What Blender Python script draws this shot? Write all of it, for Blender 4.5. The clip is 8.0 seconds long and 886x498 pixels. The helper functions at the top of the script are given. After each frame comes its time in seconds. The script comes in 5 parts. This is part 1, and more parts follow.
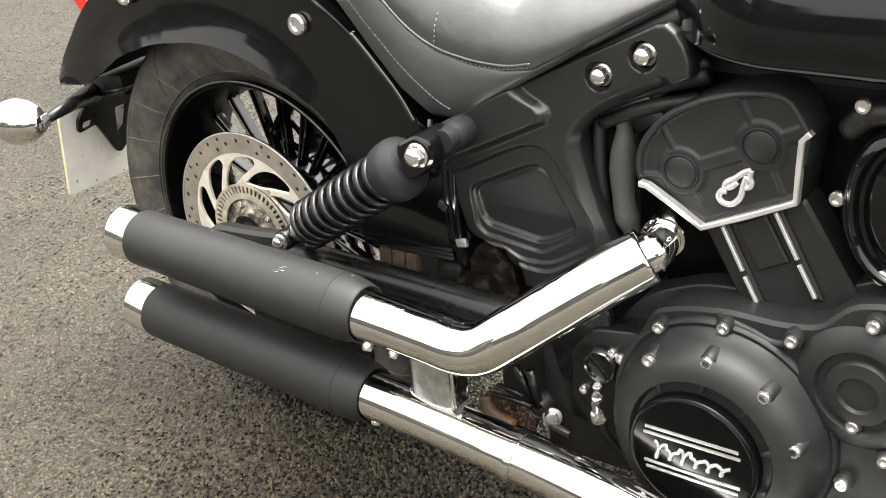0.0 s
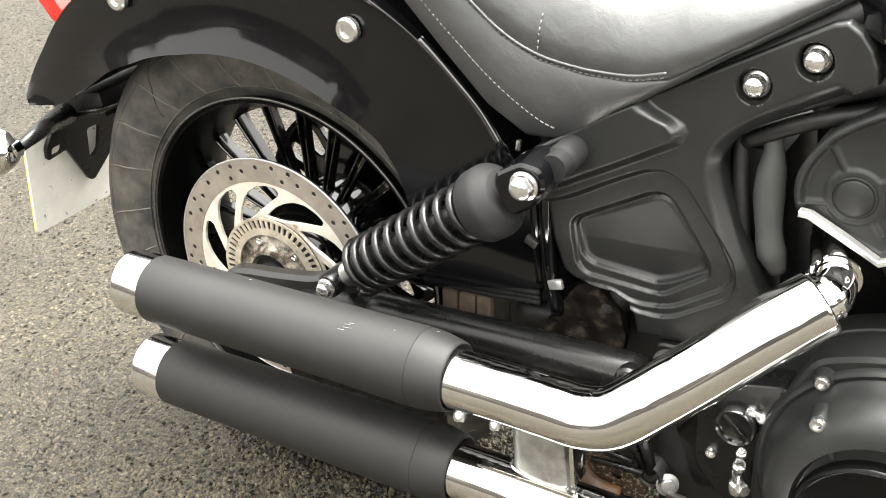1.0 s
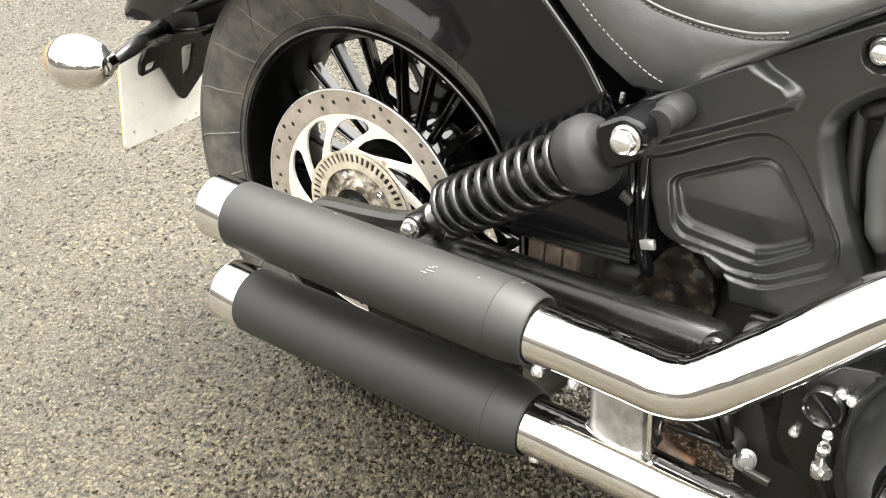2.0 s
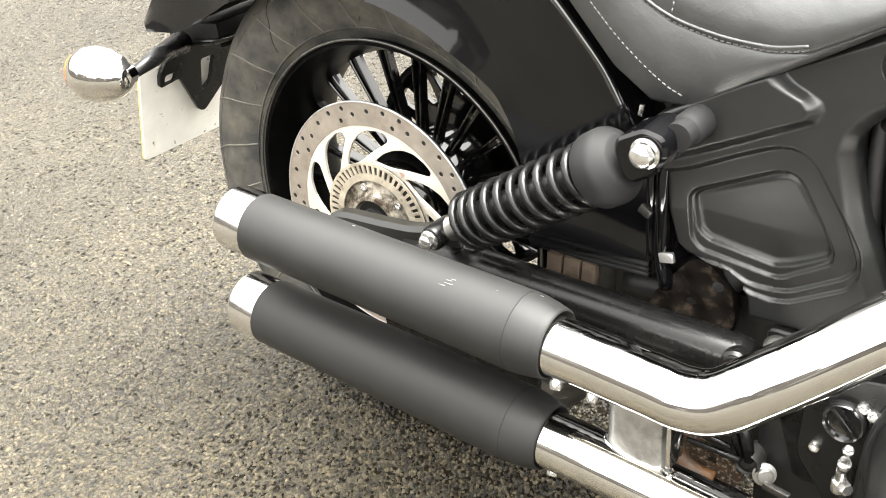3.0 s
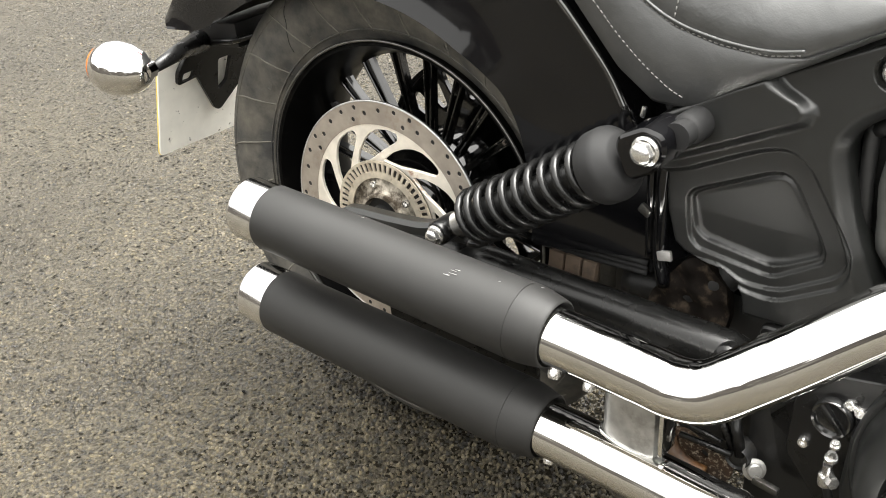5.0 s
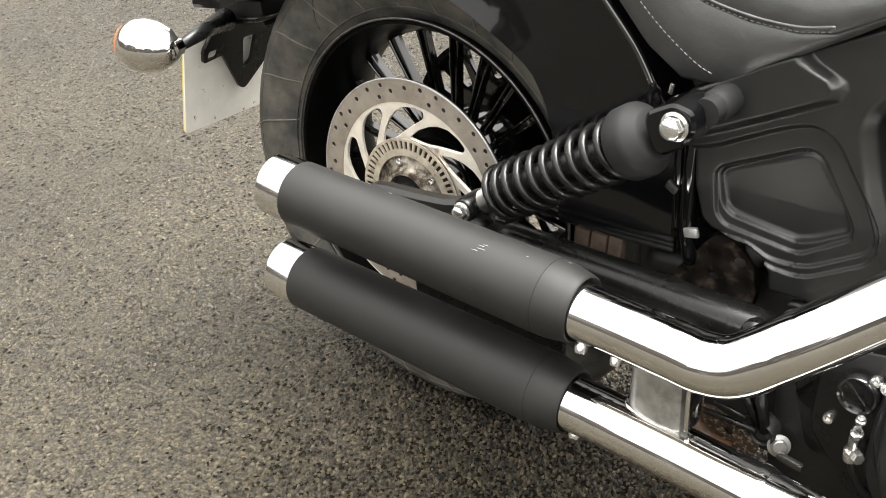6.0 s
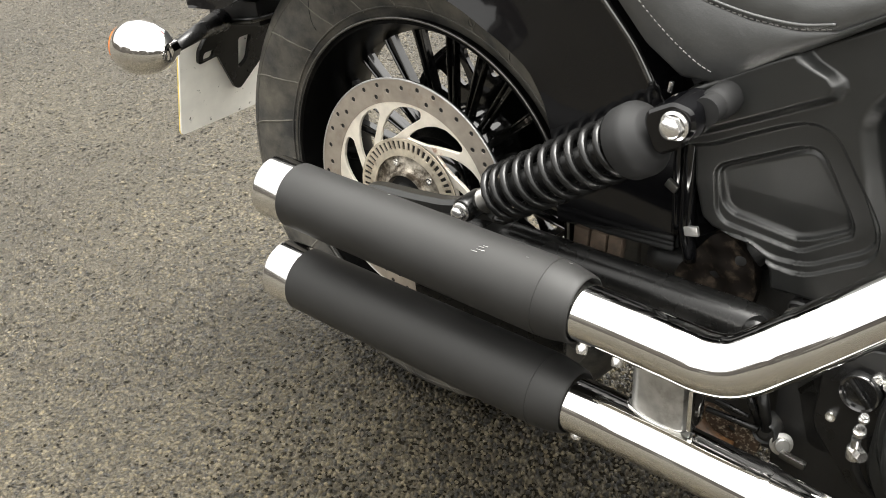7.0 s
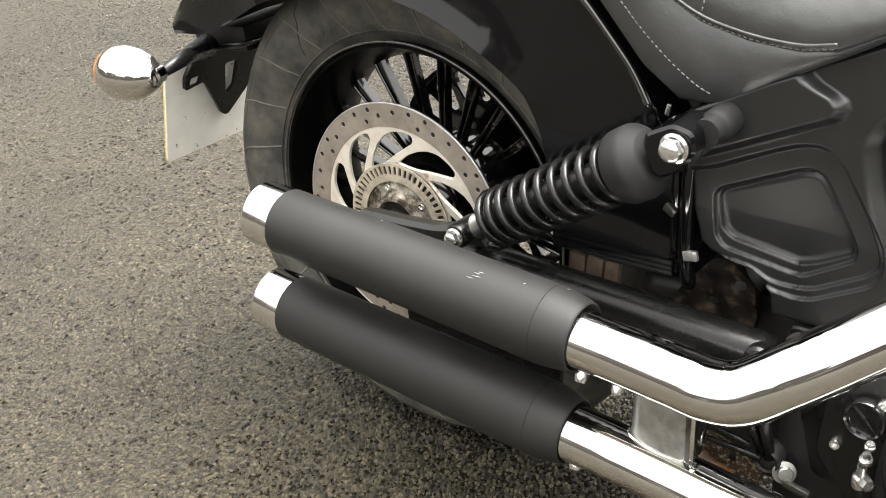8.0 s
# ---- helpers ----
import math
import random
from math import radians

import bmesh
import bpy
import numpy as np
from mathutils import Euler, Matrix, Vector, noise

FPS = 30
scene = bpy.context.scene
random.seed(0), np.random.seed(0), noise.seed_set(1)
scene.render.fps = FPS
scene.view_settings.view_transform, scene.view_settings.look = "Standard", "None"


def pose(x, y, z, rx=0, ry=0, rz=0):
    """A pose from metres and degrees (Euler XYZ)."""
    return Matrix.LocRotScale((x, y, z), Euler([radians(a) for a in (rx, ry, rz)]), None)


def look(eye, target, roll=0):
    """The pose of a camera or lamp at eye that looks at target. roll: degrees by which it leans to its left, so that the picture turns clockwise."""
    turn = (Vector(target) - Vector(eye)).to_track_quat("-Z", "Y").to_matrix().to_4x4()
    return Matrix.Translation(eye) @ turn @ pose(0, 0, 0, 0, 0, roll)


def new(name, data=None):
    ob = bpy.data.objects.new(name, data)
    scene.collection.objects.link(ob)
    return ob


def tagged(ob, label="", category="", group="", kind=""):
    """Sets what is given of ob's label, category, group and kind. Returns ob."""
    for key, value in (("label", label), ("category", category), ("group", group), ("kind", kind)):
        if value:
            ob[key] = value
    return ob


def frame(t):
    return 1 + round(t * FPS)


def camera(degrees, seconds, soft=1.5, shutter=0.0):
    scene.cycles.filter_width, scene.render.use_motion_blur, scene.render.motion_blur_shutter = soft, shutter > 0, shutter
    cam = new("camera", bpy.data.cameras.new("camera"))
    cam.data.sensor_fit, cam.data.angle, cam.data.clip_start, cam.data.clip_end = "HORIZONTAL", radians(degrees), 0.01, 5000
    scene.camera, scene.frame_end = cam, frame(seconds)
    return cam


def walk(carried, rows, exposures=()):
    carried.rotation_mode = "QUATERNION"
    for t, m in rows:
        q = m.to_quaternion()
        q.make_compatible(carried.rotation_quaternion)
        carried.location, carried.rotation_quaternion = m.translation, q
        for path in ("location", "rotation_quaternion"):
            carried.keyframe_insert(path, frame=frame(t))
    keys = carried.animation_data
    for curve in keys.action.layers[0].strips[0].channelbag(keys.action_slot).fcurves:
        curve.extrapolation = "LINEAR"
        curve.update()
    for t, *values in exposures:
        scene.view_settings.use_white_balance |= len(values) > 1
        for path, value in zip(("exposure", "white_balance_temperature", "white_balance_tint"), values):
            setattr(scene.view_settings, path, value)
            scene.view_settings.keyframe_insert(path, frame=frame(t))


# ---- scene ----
from mathutils import geometry

# the motorcycle stands on its side stand and leans away from the camera's side
LEAN = pose(0, 0, 0.008, -8, 0, 0)
cam = camera(40.65, 8.0, soft=1.0)
PATH = [
    (0, LEAN @ pose(1.1873, -1.1315, 1.0172, 63.802, 5.540, 36.495)),
    (0.2, LEAN @ pose(1.1212, -1.0969, 1.0106, 62.303, 5.687, 35.632)),
    (0.4, LEAN @ pose(1.0398, -1.0855, 0.9980, 61.955, 6.140, 31.530)),
    (0.5, LEAN @ pose(1.0096, -1.0720, 1.0070, 61.311, 6.809, 30.626)),
    (0.6, LEAN @ pose(0.9770, -1.0808, 0.9952, 62.585, 6.646, 29.737)),
    (0.7, LEAN @ pose(0.9456, -1.0714, 1.0011, 62.125, 6.725, 29.090)),
    (0.9, LEAN @ pose(0.9026, -1.0674, 0.9840, 62.861, 5.264, 29.463)),
    (1, LEAN @ pose(0.8864, -1.0632, 0.9801, 63.102, 5.107, 30.887)),
    (1.2, LEAN @ pose(0.8668, -1.0588, 0.9692, 63.688, 3.726, 33.308)),
    (1.4, LEAN @ pose(0.8593, -1.0542, 0.9679, 61.929, 3.419, 34.628)),
    (1.5, LEAN @ pose(0.8557, -1.0509, 0.9679, 61.442, 3.104, 35.384)),
    (1.7, LEAN @ pose(0.8595, -1.0461, 0.9684, 60.695, 2.723, 36.106)),
    (2.8, LEAN @ pose(0.8578, -1.0495, 0.9660, 61.519, 2.671, 36.822)),
    (3, LEAN @ pose(0.8569, -1.0451, 0.9717, 61.221, 2.898, 37.080)),
    (3.5, LEAN @ pose(0.8596, -1.0471, 0.9725, 61.506, 3.148, 37.528)),
    (4, LEAN @ pose(0.8573, -1.0581, 0.9699, 61.584, 2.903, 37.282)),
    (4.2, LEAN @ pose(0.8589, -1.0632, 0.9706, 61.664, 2.802, 37.112)),
    (5.3, LEAN @ pose(0.8917, -1.0960, 0.9609, 62.389, 1.146, 38.622)),
    (5.5, LEAN @ pose(0.8871, -1.1027, 0.9594, 62.111, 1.123, 38.808)),
    (6, LEAN @ pose(0.8826, -1.1027, 0.9580, 61.724, 1.558, 38.805)),
    (6.5, LEAN @ pose(0.8797, -1.1021, 0.9598, 61.619, 1.726, 38.338)),
    (7, LEAN @ pose(0.8743, -1.0993, 0.9613, 61.456, 1.966, 38.316)),
    (7.5, LEAN @ pose(0.8682, -1.0938, 0.9614, 61.556, 2.298, 38.195)),
    (7.8, LEAN @ pose(0.8673, -1.0997, 0.9610, 61.650, 2.104, 38.155)),
    (8, LEAN @ pose(0.8524, -1.0889, 0.9487, 62.755, 1.932, 37.455)),
]
walk(cam, PATH, exposures=[(0, 1.48), (0.5, 1.63), (1, 1.91), (1.5, 2.1), (3, 2.23), (3.5, 2.2), (4.2, 1.83), (5.5, 1.41), (7, 1.28), (8, 1.33)])

# ---- light: a bright overcast sky ----
world = bpy.data.worlds.new("overcast_sky")
scene.world = world
world.use_nodes = True
wn, wl = world.node_tree.nodes, world.node_tree.links
sky = wn.new("ShaderNodeTexSky")
sky.sky_type = "NISHITA"
sky.sun_disc = False
sky.sun_elevation = radians(74)
sky.sun_rotation = radians(37)
sky.dust_density = 6.0
grey = wn.new("ShaderNodeHueSaturation")
grey.inputs["Saturation"].default_value = 0.0
wl.new(sky.outputs[0], grey.inputs["Color"])
back = wn["Background"]
haze = wn.new("ShaderNodeMix")
haze.data_type, haze.blend_type = "RGBA", "MULTIPLY"
haze.inputs["Factor"].default_value = 1
haze.inputs["B"].default_value = (1.0, 0.985, 0.945, 1)
wl.new(grey.outputs[0], haze.inputs["A"])
# an overcast sky is about three times as bright overhead as at the horizon
where = wn.new("ShaderNodeTexCoord")
axes = wn.new("ShaderNodeSeparateXYZ")
wl.new(where.outputs["Generated"], axes.inputs[0])
rise = wn.new("ShaderNodeMapRange")
rise.inputs["From Min"].default_value, rise.inputs["From Max"].default_value = 0.0, 1.0
rise.inputs["To Min"].default_value, rise.inputs["To Max"].default_value = 1.3, 2.6
wl.new(axes.outputs["Z"], rise.inputs["Value"])
cloud = wn.new("ShaderNodeMix")
cloud.data_type, cloud.blend_type = "RGBA", "MULTIPLY"
cloud.inputs["Factor"].default_value = 1
wl.new(haze.outputs["Result"], cloud.inputs["A"])
wl.new(rise.outputs[0], cloud.inputs["B"])
wl.new(cloud.outputs["Result"], back.inputs["Color"])
back.inputs["Strength"].default_value = 0.15
sun = new("sun", bpy.data.lights.new("sun", "SUN"))
sun.data.energy = 0.85
sun.data.angle = radians(55)
sun.data.color = (1.0, 0.95, 0.88)
sun.matrix_world = look((0.45, 0.60, 2.6), (0, 0, 0))


# ---- materials ----
def shader(name, color, rough=0.5, metal=0.0, coat=0.0, vary=0.15, grain=40.0, bump=0.0, bump_scale=400.0, dirt=None, dirt_scale=12.0, dirt_at=(0.55, 0.75), spec=0.5):
    m = bpy.data.materials.new(name)
    m.use_nodes = True
    n, l = m.node_tree.nodes, m.node_tree.links
    b = n["Principled BSDF"]
    tc = n.new("ShaderNodeTexCoord")
    nz = n.new("ShaderNodeTexNoise")
    nz.inputs["Scale"].default_value = grain
    nz.inputs["Detail"].default_value = 6
    l.new(tc.outputs["Object"], nz.inputs["Vector"])
    ramp = n.new("ShaderNodeMapRange")
    ramp.inputs["From Min"].default_value = 0.3
    ramp.inputs["From Max"].default_value = 0.7
    ramp.inputs["To Min"].default_value = 1 - vary
    ramp.inputs["To Max"].default_value = 1 + vary
    l.new(nz.outputs["Fac"], ramp.inputs["Value"])
    mul = n.new("ShaderNodeMix")
    mul.data_type, mul.blend_type = "RGBA", "MULTIPLY"
    mul.inputs["Factor"].default_value = 1
    mul.inputs["A"].default_value = (*color, 1)
    l.new(ramp.outputs[0], mul.inputs["B"])
    out = mul.outputs["Result"]
    if dirt:
        dz = n.new("ShaderNodeTexNoise")
        dz.inputs["Scale"].default_value = dirt_scale
        dz.inputs["Detail"].default_value = 8
        dz.inputs["Roughness"].default_value = 0.65
        l.new(tc.outputs["Object"], dz.inputs["Vector"])
        dr = n.new("ShaderNodeMapRange")
        dr.inputs["From Min"].default_value, dr.inputs["From Max"].default_value = dirt_at
        l.new(dz.outputs["Fac"], dr.inputs["Value"])
        dm = n.new("ShaderNodeMix")
        dm.data_type = "RGBA"
        dm.inputs["B"].default_value = (*dirt, 1)
        l.new(dr.outputs[0], dm.inputs["Factor"])
        l.new(out, dm.inputs["A"])
        out = dm.outputs["Result"]
    l.new(out, b.inputs["Base Color"])
    rr = n.new("ShaderNodeMapRange")
    rr.inputs["To Min"].default_value = max(0.02, rough * 0.8)
    rr.inputs["To Max"].default_value = min(1, rough * 1.2)
    l.new(nz.outputs["Fac"], rr.inputs["Value"])
    l.new(rr.outputs[0], b.inputs["Roughness"])
    b.inputs["Metallic"].default_value = metal
    b.inputs["Coat Weight"].default_value = coat
    b.inputs["Coat Roughness"].default_value = 0.04
    b.inputs["Specular IOR Level"].default_value = spec
    if bump:
        bz = n.new("ShaderNodeTexNoise")
        bz.inputs["Scale"].default_value = bump_scale
        bz.inputs["Detail"].default_value = 3
        l.new(tc.outputs["Object"], bz.inputs["Vector"])
        bp = n.new("ShaderNodeBump")
        bp.inputs["Strength"].default_value = bump
        bp.inputs["Distance"].default_value = 0.001
        l.new(bz.outputs["Fac"], bp.inputs["Height"])
        l.new(bp.outputs[0], b.inputs["Normal"])
    return m


PAINT = shader("black_gloss_paint", (0.003, 0.003, 0.0035), 0.07, vary=0.1, spec=0.46)
# polished rim edge; the lighter grey carries its bright sky reflection
LIP = shader("polished_rim_glint", (0.17, 0.168, 0.16), 0.30, metal=0.85, vary=0.25, grain=120)
EDGE = shader("polished_black_edge", (0.012, 0.012, 0.012), 0.12, coat=1.0, vary=0.1, spec=1.0)
MUFFLER = shader("matte_black_ceramic", (0.0145, 0.0142, 0.0136), 0.58, vary=0.12, grain=25, bump=0.05, bump_scale=900, spec=0.42)
SATIN = shader("satin_black_casting", (0.0075, 0.0080, 0.0075), 0.36, vary=0.1, bump=0.10, bump_scale=1200, spec=0.66)
ENGINE = shader("black_engine_paint", (0.0155, 0.0162, 0.0156), 0.46, vary=0.15, bump=0.12, bump_scale=900, spec=0.42)
DARK = shader("black_plastic", (0.008, 0.008, 0.008), 0.5, vary=0.25, bump=0.2, bump_scale=300, dirt=(0.05, 0.04, 0.03), dirt_at=(0.6, 0.85))
TRIM = shader("machined_aluminium", (0.82, 0.81, 0.79), 0.42, metal=0.8, vary=0.05, bump=0.05)
CHROME = shader("chrome", (0.86, 0.85, 0.83), 0.05, metal=1.0, vary=0.03)
SATINCHROME = shader("satin_chrome", (0.88, 0.87, 0.85), 0.13, metal=1.0, vary=0.04)
ZINC = shader("bright_zinc", (0.80, 0.79, 0.77), 0.24, metal=0.95, vary=0.1, dirt=(0.35, 0.3, 0.24), dirt_scale=80, dirt_at=(0.6, 0.9))
BRUSHED = shader("brushed_steel", (0.60, 0.595, 0.585), 0.42, metal=0.85, vary=0.12, grain=90, bump=0.1)
STAINED = shader("stained_steel", (0.44, 0.435, 0.42), 0.36, metal=0.85, vary=0.28, grain=55, bump=0.1, dirt=(0.16, 0.145, 0.12), dirt_scale=45, dirt_at=(0.52, 0.85))
STEEL = shader("dull_steel", (0.11, 0.108, 0.102), 0.36, metal=0.85, vary=0.25, grain=120, dirt=(0.06, 0.05, 0.04), dirt_scale=120, dirt_at=(0.5, 0.7))
DISC = shader("worn_brake_steel", (0.40, 0.355, 0.305), 0.38, metal=0.6, vary=0.15, grain=60, dirt=(0.20, 0.12, 0.07), dirt_scale=25, dirt_at=(0.58, 0.9))
CARRIER = shader("carrier_steel", (0.88, 0.82, 0.72), 0.40, metal=0.5, vary=0.1, grain=60, dirt=(0.30, 0.12, 0.05), dirt_scale=30, dirt_at=(0.62, 0.75))
TONE = shader("dull_tone_ring", (0.56, 0.50, 0.40), 0.5, metal=0.5, vary=0.2, grain=90, dirt=(0.18, 0.13, 0.09), dirt_scale=60)
HUB = shader("stained_hub", (0.55, 0.50, 0.42), 0.42, metal=0.6, vary=0.3, grain=70, bump=0.3, bump_scale=200, dirt=(0.07, 0.055, 0.04), dirt_scale=55, dirt_at=(0.42, 0.6))
RUBBER = shader("tyre_rubber", (0.034, 0.0336, 0.032), 0.66, vary=0.4, grain=45, bump=0.35, bump_scale=350, dirt=(0.120, 0.110, 0.090), dirt_scale=16, dirt_at=(0.40, 0.66))
GROOVE = shader("tyre_groove", (0.135, 0.128, 0.108), 0.85, vary=0.3)
RIM = shader("black_rim", (0.0020, 0.0020, 0.0020), 0.36, spec=0.07, vary=0.2, dirt=(0.03, 0.027, 0.022), dirt_scale=40, dirt_at=(0.62, 0.9))
WHEEL = shader("black_gloss_wheel", (0.0035, 0.0035, 0.0035), 0.07, spec=0.8, vary=0.2, dirt=(0.05, 0.045, 0.04), dirt_scale=40, dirt_at=(0.62, 0.9))
SPRING = shader("black_spring", (0.006, 0.006, 0.006), 0.26, vary=0.1, spec=0.42)
BOOT = shader("grey_rubber_boot", (0.048, 0.049, 0.046), 0.6, vary=0.15, bump=0.1)
CAP = shader("rubber_shock_cover", (0.0150, 0.0150, 0.0152), 0.62, vary=0.08, bump=0.06, spec=0.22)
THREAD = shader("pale_thread", (0.17, 0.167, 0.160), 0.8, vary=0.15)
PLATE = shader("plate_plastic", (0.84, 0.82, 0.75), 0.4, vary=0.06, dirt=(0.12, 0.11, 0.09), dirt_scale=75, dirt_at=(0.63, 0.67))
YELLOW = shader("yellow_film", (0.80, 0.62, 0.12), 0.4)
AMBER = shader("amber_lens", (0.75, 0.20, 0.03), 0.15)
RED = shader("red_lens", (0.70, 0.03, 0.02), 0.12, coat=0.5)
RUST = shader("rusty_bracket", (0.105, 0.046, 0.012), 0.6, vary=0.5, grain=60, bump=0.8, bump_scale=160, dirt=(0.03, 0.026, 0.022), dirt_scale=30, dirt_at=(0.42, 0.58))
GRIME = shader("muddy_rust", (0.034, 0.017, 0.007), 0.7, vary=0.5, grain=70, bump=0.8, bump_scale=220, dirt=(0.25, 0.215, 0.165), dirt_scale=210, dirt_at=(0.53, 0.60))
STAIN = shader("heat_stained_metal", (0.085, 0.062, 0.045), 0.55, vary=0.3, grain=50, bump=0.3, bump_scale=180, dirt=(0.02, 0.017, 0.014), dirt_scale=40, dirt_at=(0.5, 0.7))
MUD = shader("muddy_plastic", (0.0050, 0.0036, 0.0026), 0.85, vary=0.4, grain=60, bump=0.6, bump_scale=150, dirt=(0.045, 0.034, 0.024), dirt_scale=60, dirt_at=(0.52, 0.70), spec=0.1)
TUBE = shader("satin_black_tube", (0.0055, 0.0055, 0.0053), 0.27, vary=0.08, bump=0.04, spec=0.34)
ENAMEL = shader("black_enamel", (0.003, 0.003, 0.003), 0.12, vary=0.1, spec=0.16)
BLACKMETAL = shader("black_steel", (0.0055, 0.0055, 0.0055), 0.28, vary=0.15, spec=0.36)


def leather_material():
    m = shader("black_leather", (0.040, 0.041, 0.041), 0.42, vary=0.12, spec=1.0)
    n, l = m.node_tree.nodes, m.node_tree.links
    tc = n.new("ShaderNodeTexCoord")
    v = n.new("ShaderNodeTexVoronoi")
    v.feature = "DISTANCE_TO_EDGE"
    v.inputs["Scale"].default_value = 420
    l.new(tc.outputs["Object"], v.inputs["Vector"])
    w = n.new("ShaderNodeTexNoise")
    w.inputs["Scale"].default_value = 24
    w.inputs["Detail"].default_value = 5
    w.inputs["Distortion"].default_value = 0.4
    l.new(tc.outputs["Object"], w.inputs["Vector"])
    crease = n.new("ShaderNodeTexNoise")
    crease.noise_type = "RIDGED_MULTIFRACTAL"
    crease.inputs["Scale"].default_value = 17
    crease.inputs["Detail"].default_value = 4
    crease.inputs["Distortion"].default_value = 0.8
    l.new(tc.outputs["Object"], crease.inputs["Vector"])
    b3 = n.new("ShaderNodeBump")
    b3.invert = True
    b3.inputs["Strength"].default_value, b3.inputs["Distance"].default_value = 0.30, 0.0016
    l.new(crease.outputs["Fac"], b3.inputs["Height"])
    b1, b2 = n.new("ShaderNodeBump"), n.new("ShaderNodeBump")
    b1.inputs["Strength"].default_value, b1.inputs["Distance"].default_value = 0.25, 0.0004
    b2.inputs["Strength"].default_value, b2.inputs["Distance"].default_value = 0.3, 0.005
    l.new(v.outputs["Distance"], b1.inputs["Height"])
    l.new(w.outputs["Fac"], b2.inputs["Height"])
    l.new(b3.outputs[0], b2.inputs["Normal"])
    l.new(b2.outputs[0], b1.inputs["Normal"])
    l.new(b1.outputs[0], n["Principled BSDF"].inputs["Normal"])
    return m


LEATHER = leather_material()


def asphalt_material(name, loose=False):
    """Damp asphalt; loose: the single stones that stand proud of it."""
    m = bpy.data.materials.new(name)
    m.use_nodes = True
    n, l = m.node_tree.nodes, m.node_tree.links
    b = n["Principled BSDF"]
    tc = n.new("ShaderNodeTexCoord")

    def tex(kind, scale, **kw):
        t = n.new(kind)
        t.inputs["Scale"].default_value = scale
        for k, v in kw.items():
            t.inputs[k].default_value = v
        l.new(tc.outputs["Object"], t.inputs["Vector"])
        return t

    def ranged(out, lo, hi, a, c):
        r = n.new("ShaderNodeMapRange")
        for k, v in zip(("From Min", "From Max", "To Min", "To Max"), (lo, hi, a, c)):
            r.inputs[k].default_value = v
        l.new(out, r.inputs["Value"])
        return r.outputs[0]

    def times(p, q):
        k = n.new("ShaderNodeMath")
        k.operation = "MULTIPLY"
        l.new(p, k.inputs[0])
        l.new(q, k.inputs[1])
        return k.outputs[0]

    lumps = tex("ShaderNodeTexNoise", 105, Detail=2.5, Roughness=0.6)
    fine = tex("ShaderNodeTexNoise", 420, Detail=5, Roughness=0.7)
    stones = tex("ShaderNodeTexVoronoi", 190)
    pits = tex("ShaderNodeTexVoronoi", 88, Randomness=1.0)
    bend = n.new("ShaderNodeMix")
    bend.data_type = "VECTOR"
    bend.inputs["Factor"].default_value = 0.018
    l.new(tc.outputs["Object"], bend.inputs["A"])
    l.new(lumps.outputs["Color"], bend.inputs["B"])
    l.new(bend.outputs["Result"], pits.inputs["Vector"])
    patch = tex("ShaderNodeTexNoise", 1.6, Detail=6, Roughness=0.6)
    pick = n.new("ShaderNodeSeparateColor")
    l.new(stones.outputs["Color"], pick.inputs[0])
    chance = n.new("ShaderNodeSeparateColor")
    l.new(pits.outputs["Color"], chance.inputs[0])
    ramp = n.new("ShaderNodeValToRGB")
    els = ramp.color_ramp.elements
    els[0].position, els[0].color = 0.30, (0.0315, 0.0252, 0.0144, 1)
    els[1].position, els[1].color = 0.70, (0.0660, 0.0544, 0.0316, 1)
    mid = els.new(0.5)
    mid.color = (0.0480, 0.0392, 0.0224, 1)
    l.new(lumps.outputs["Fac"], ramp.inputs[0])
    # stones differ, sit in bitumen darkened by gap shade, are pale here and there; pits where some have come out
    pale = times(ranged(pick.outputs[0], 0.985, 1.0, 1.0, 3.4), ranged(pick.outputs[1], 0.0, 1.0, 0.86, 1.16))
    # darker bitumen between stones, with the shade of the gaps painted in
    bitumen_shade = ranged(stones.outputs["Distance"], 0.42, 0.66, 1.0, 0.74)
    # pits: colour darkened for the shade inside the hollows
    hole = ranged(pits.outputs["Distance"], 0.14, 0.36, 1.0, 0.0)
    some = ranged(chance.outputs[1], 0.38, 0.62, 0.0, 0.90)
    inv = n.new("ShaderNodeMath")
    inv.operation = "SUBTRACT"
    inv.inputs[0].default_value = 1.0
    pit = times(hole, some)
    l.new(pit, inv.inputs[1])
    if loose:
        piece = n.new("ShaderNodeNewGeometry")
        # about three stones in ten are near black, painted as shaded gaps
        pale = times(ranged(piece.outputs["Random Per Island"], 0.26, 0.36, 0.20, 0.90), ranged(piece.outputs["Random Per Island"], 0.42, 1.0, 1.05, 2.2))
    else:
        pale = times(pale, bitumen_shade)
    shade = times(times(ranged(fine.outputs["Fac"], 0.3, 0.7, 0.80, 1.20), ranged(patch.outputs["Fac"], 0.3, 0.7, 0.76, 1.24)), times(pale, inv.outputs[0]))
    mul = n.new("ShaderNodeMix")
    mul.data_type, mul.blend_type = "RGBA", "MULTIPLY"
    mul.inputs["Factor"].default_value = 1
    l.new(ramp.outputs[0], mul.inputs["A"])
    l.new(shade, mul.inputs["B"])
    l.new(mul.outputs["Result"], b.inputs["Base Color"])
    l.new(ranged(patch.outputs["Fac"], 0.3, 0.7, *((0.22, 0.36) if loose else (0.36, 0.52))), b.inputs["Roughness"])
    # less gloss in pits and gaps, for the sky they don't see
    glossy = ranged(times(inv.outputs[0], bitumen_shade), 0.0, 1.0, 0.0, 0.68)
    l.new(glossy, b.inputs["Specular IOR Level"])
    last = None
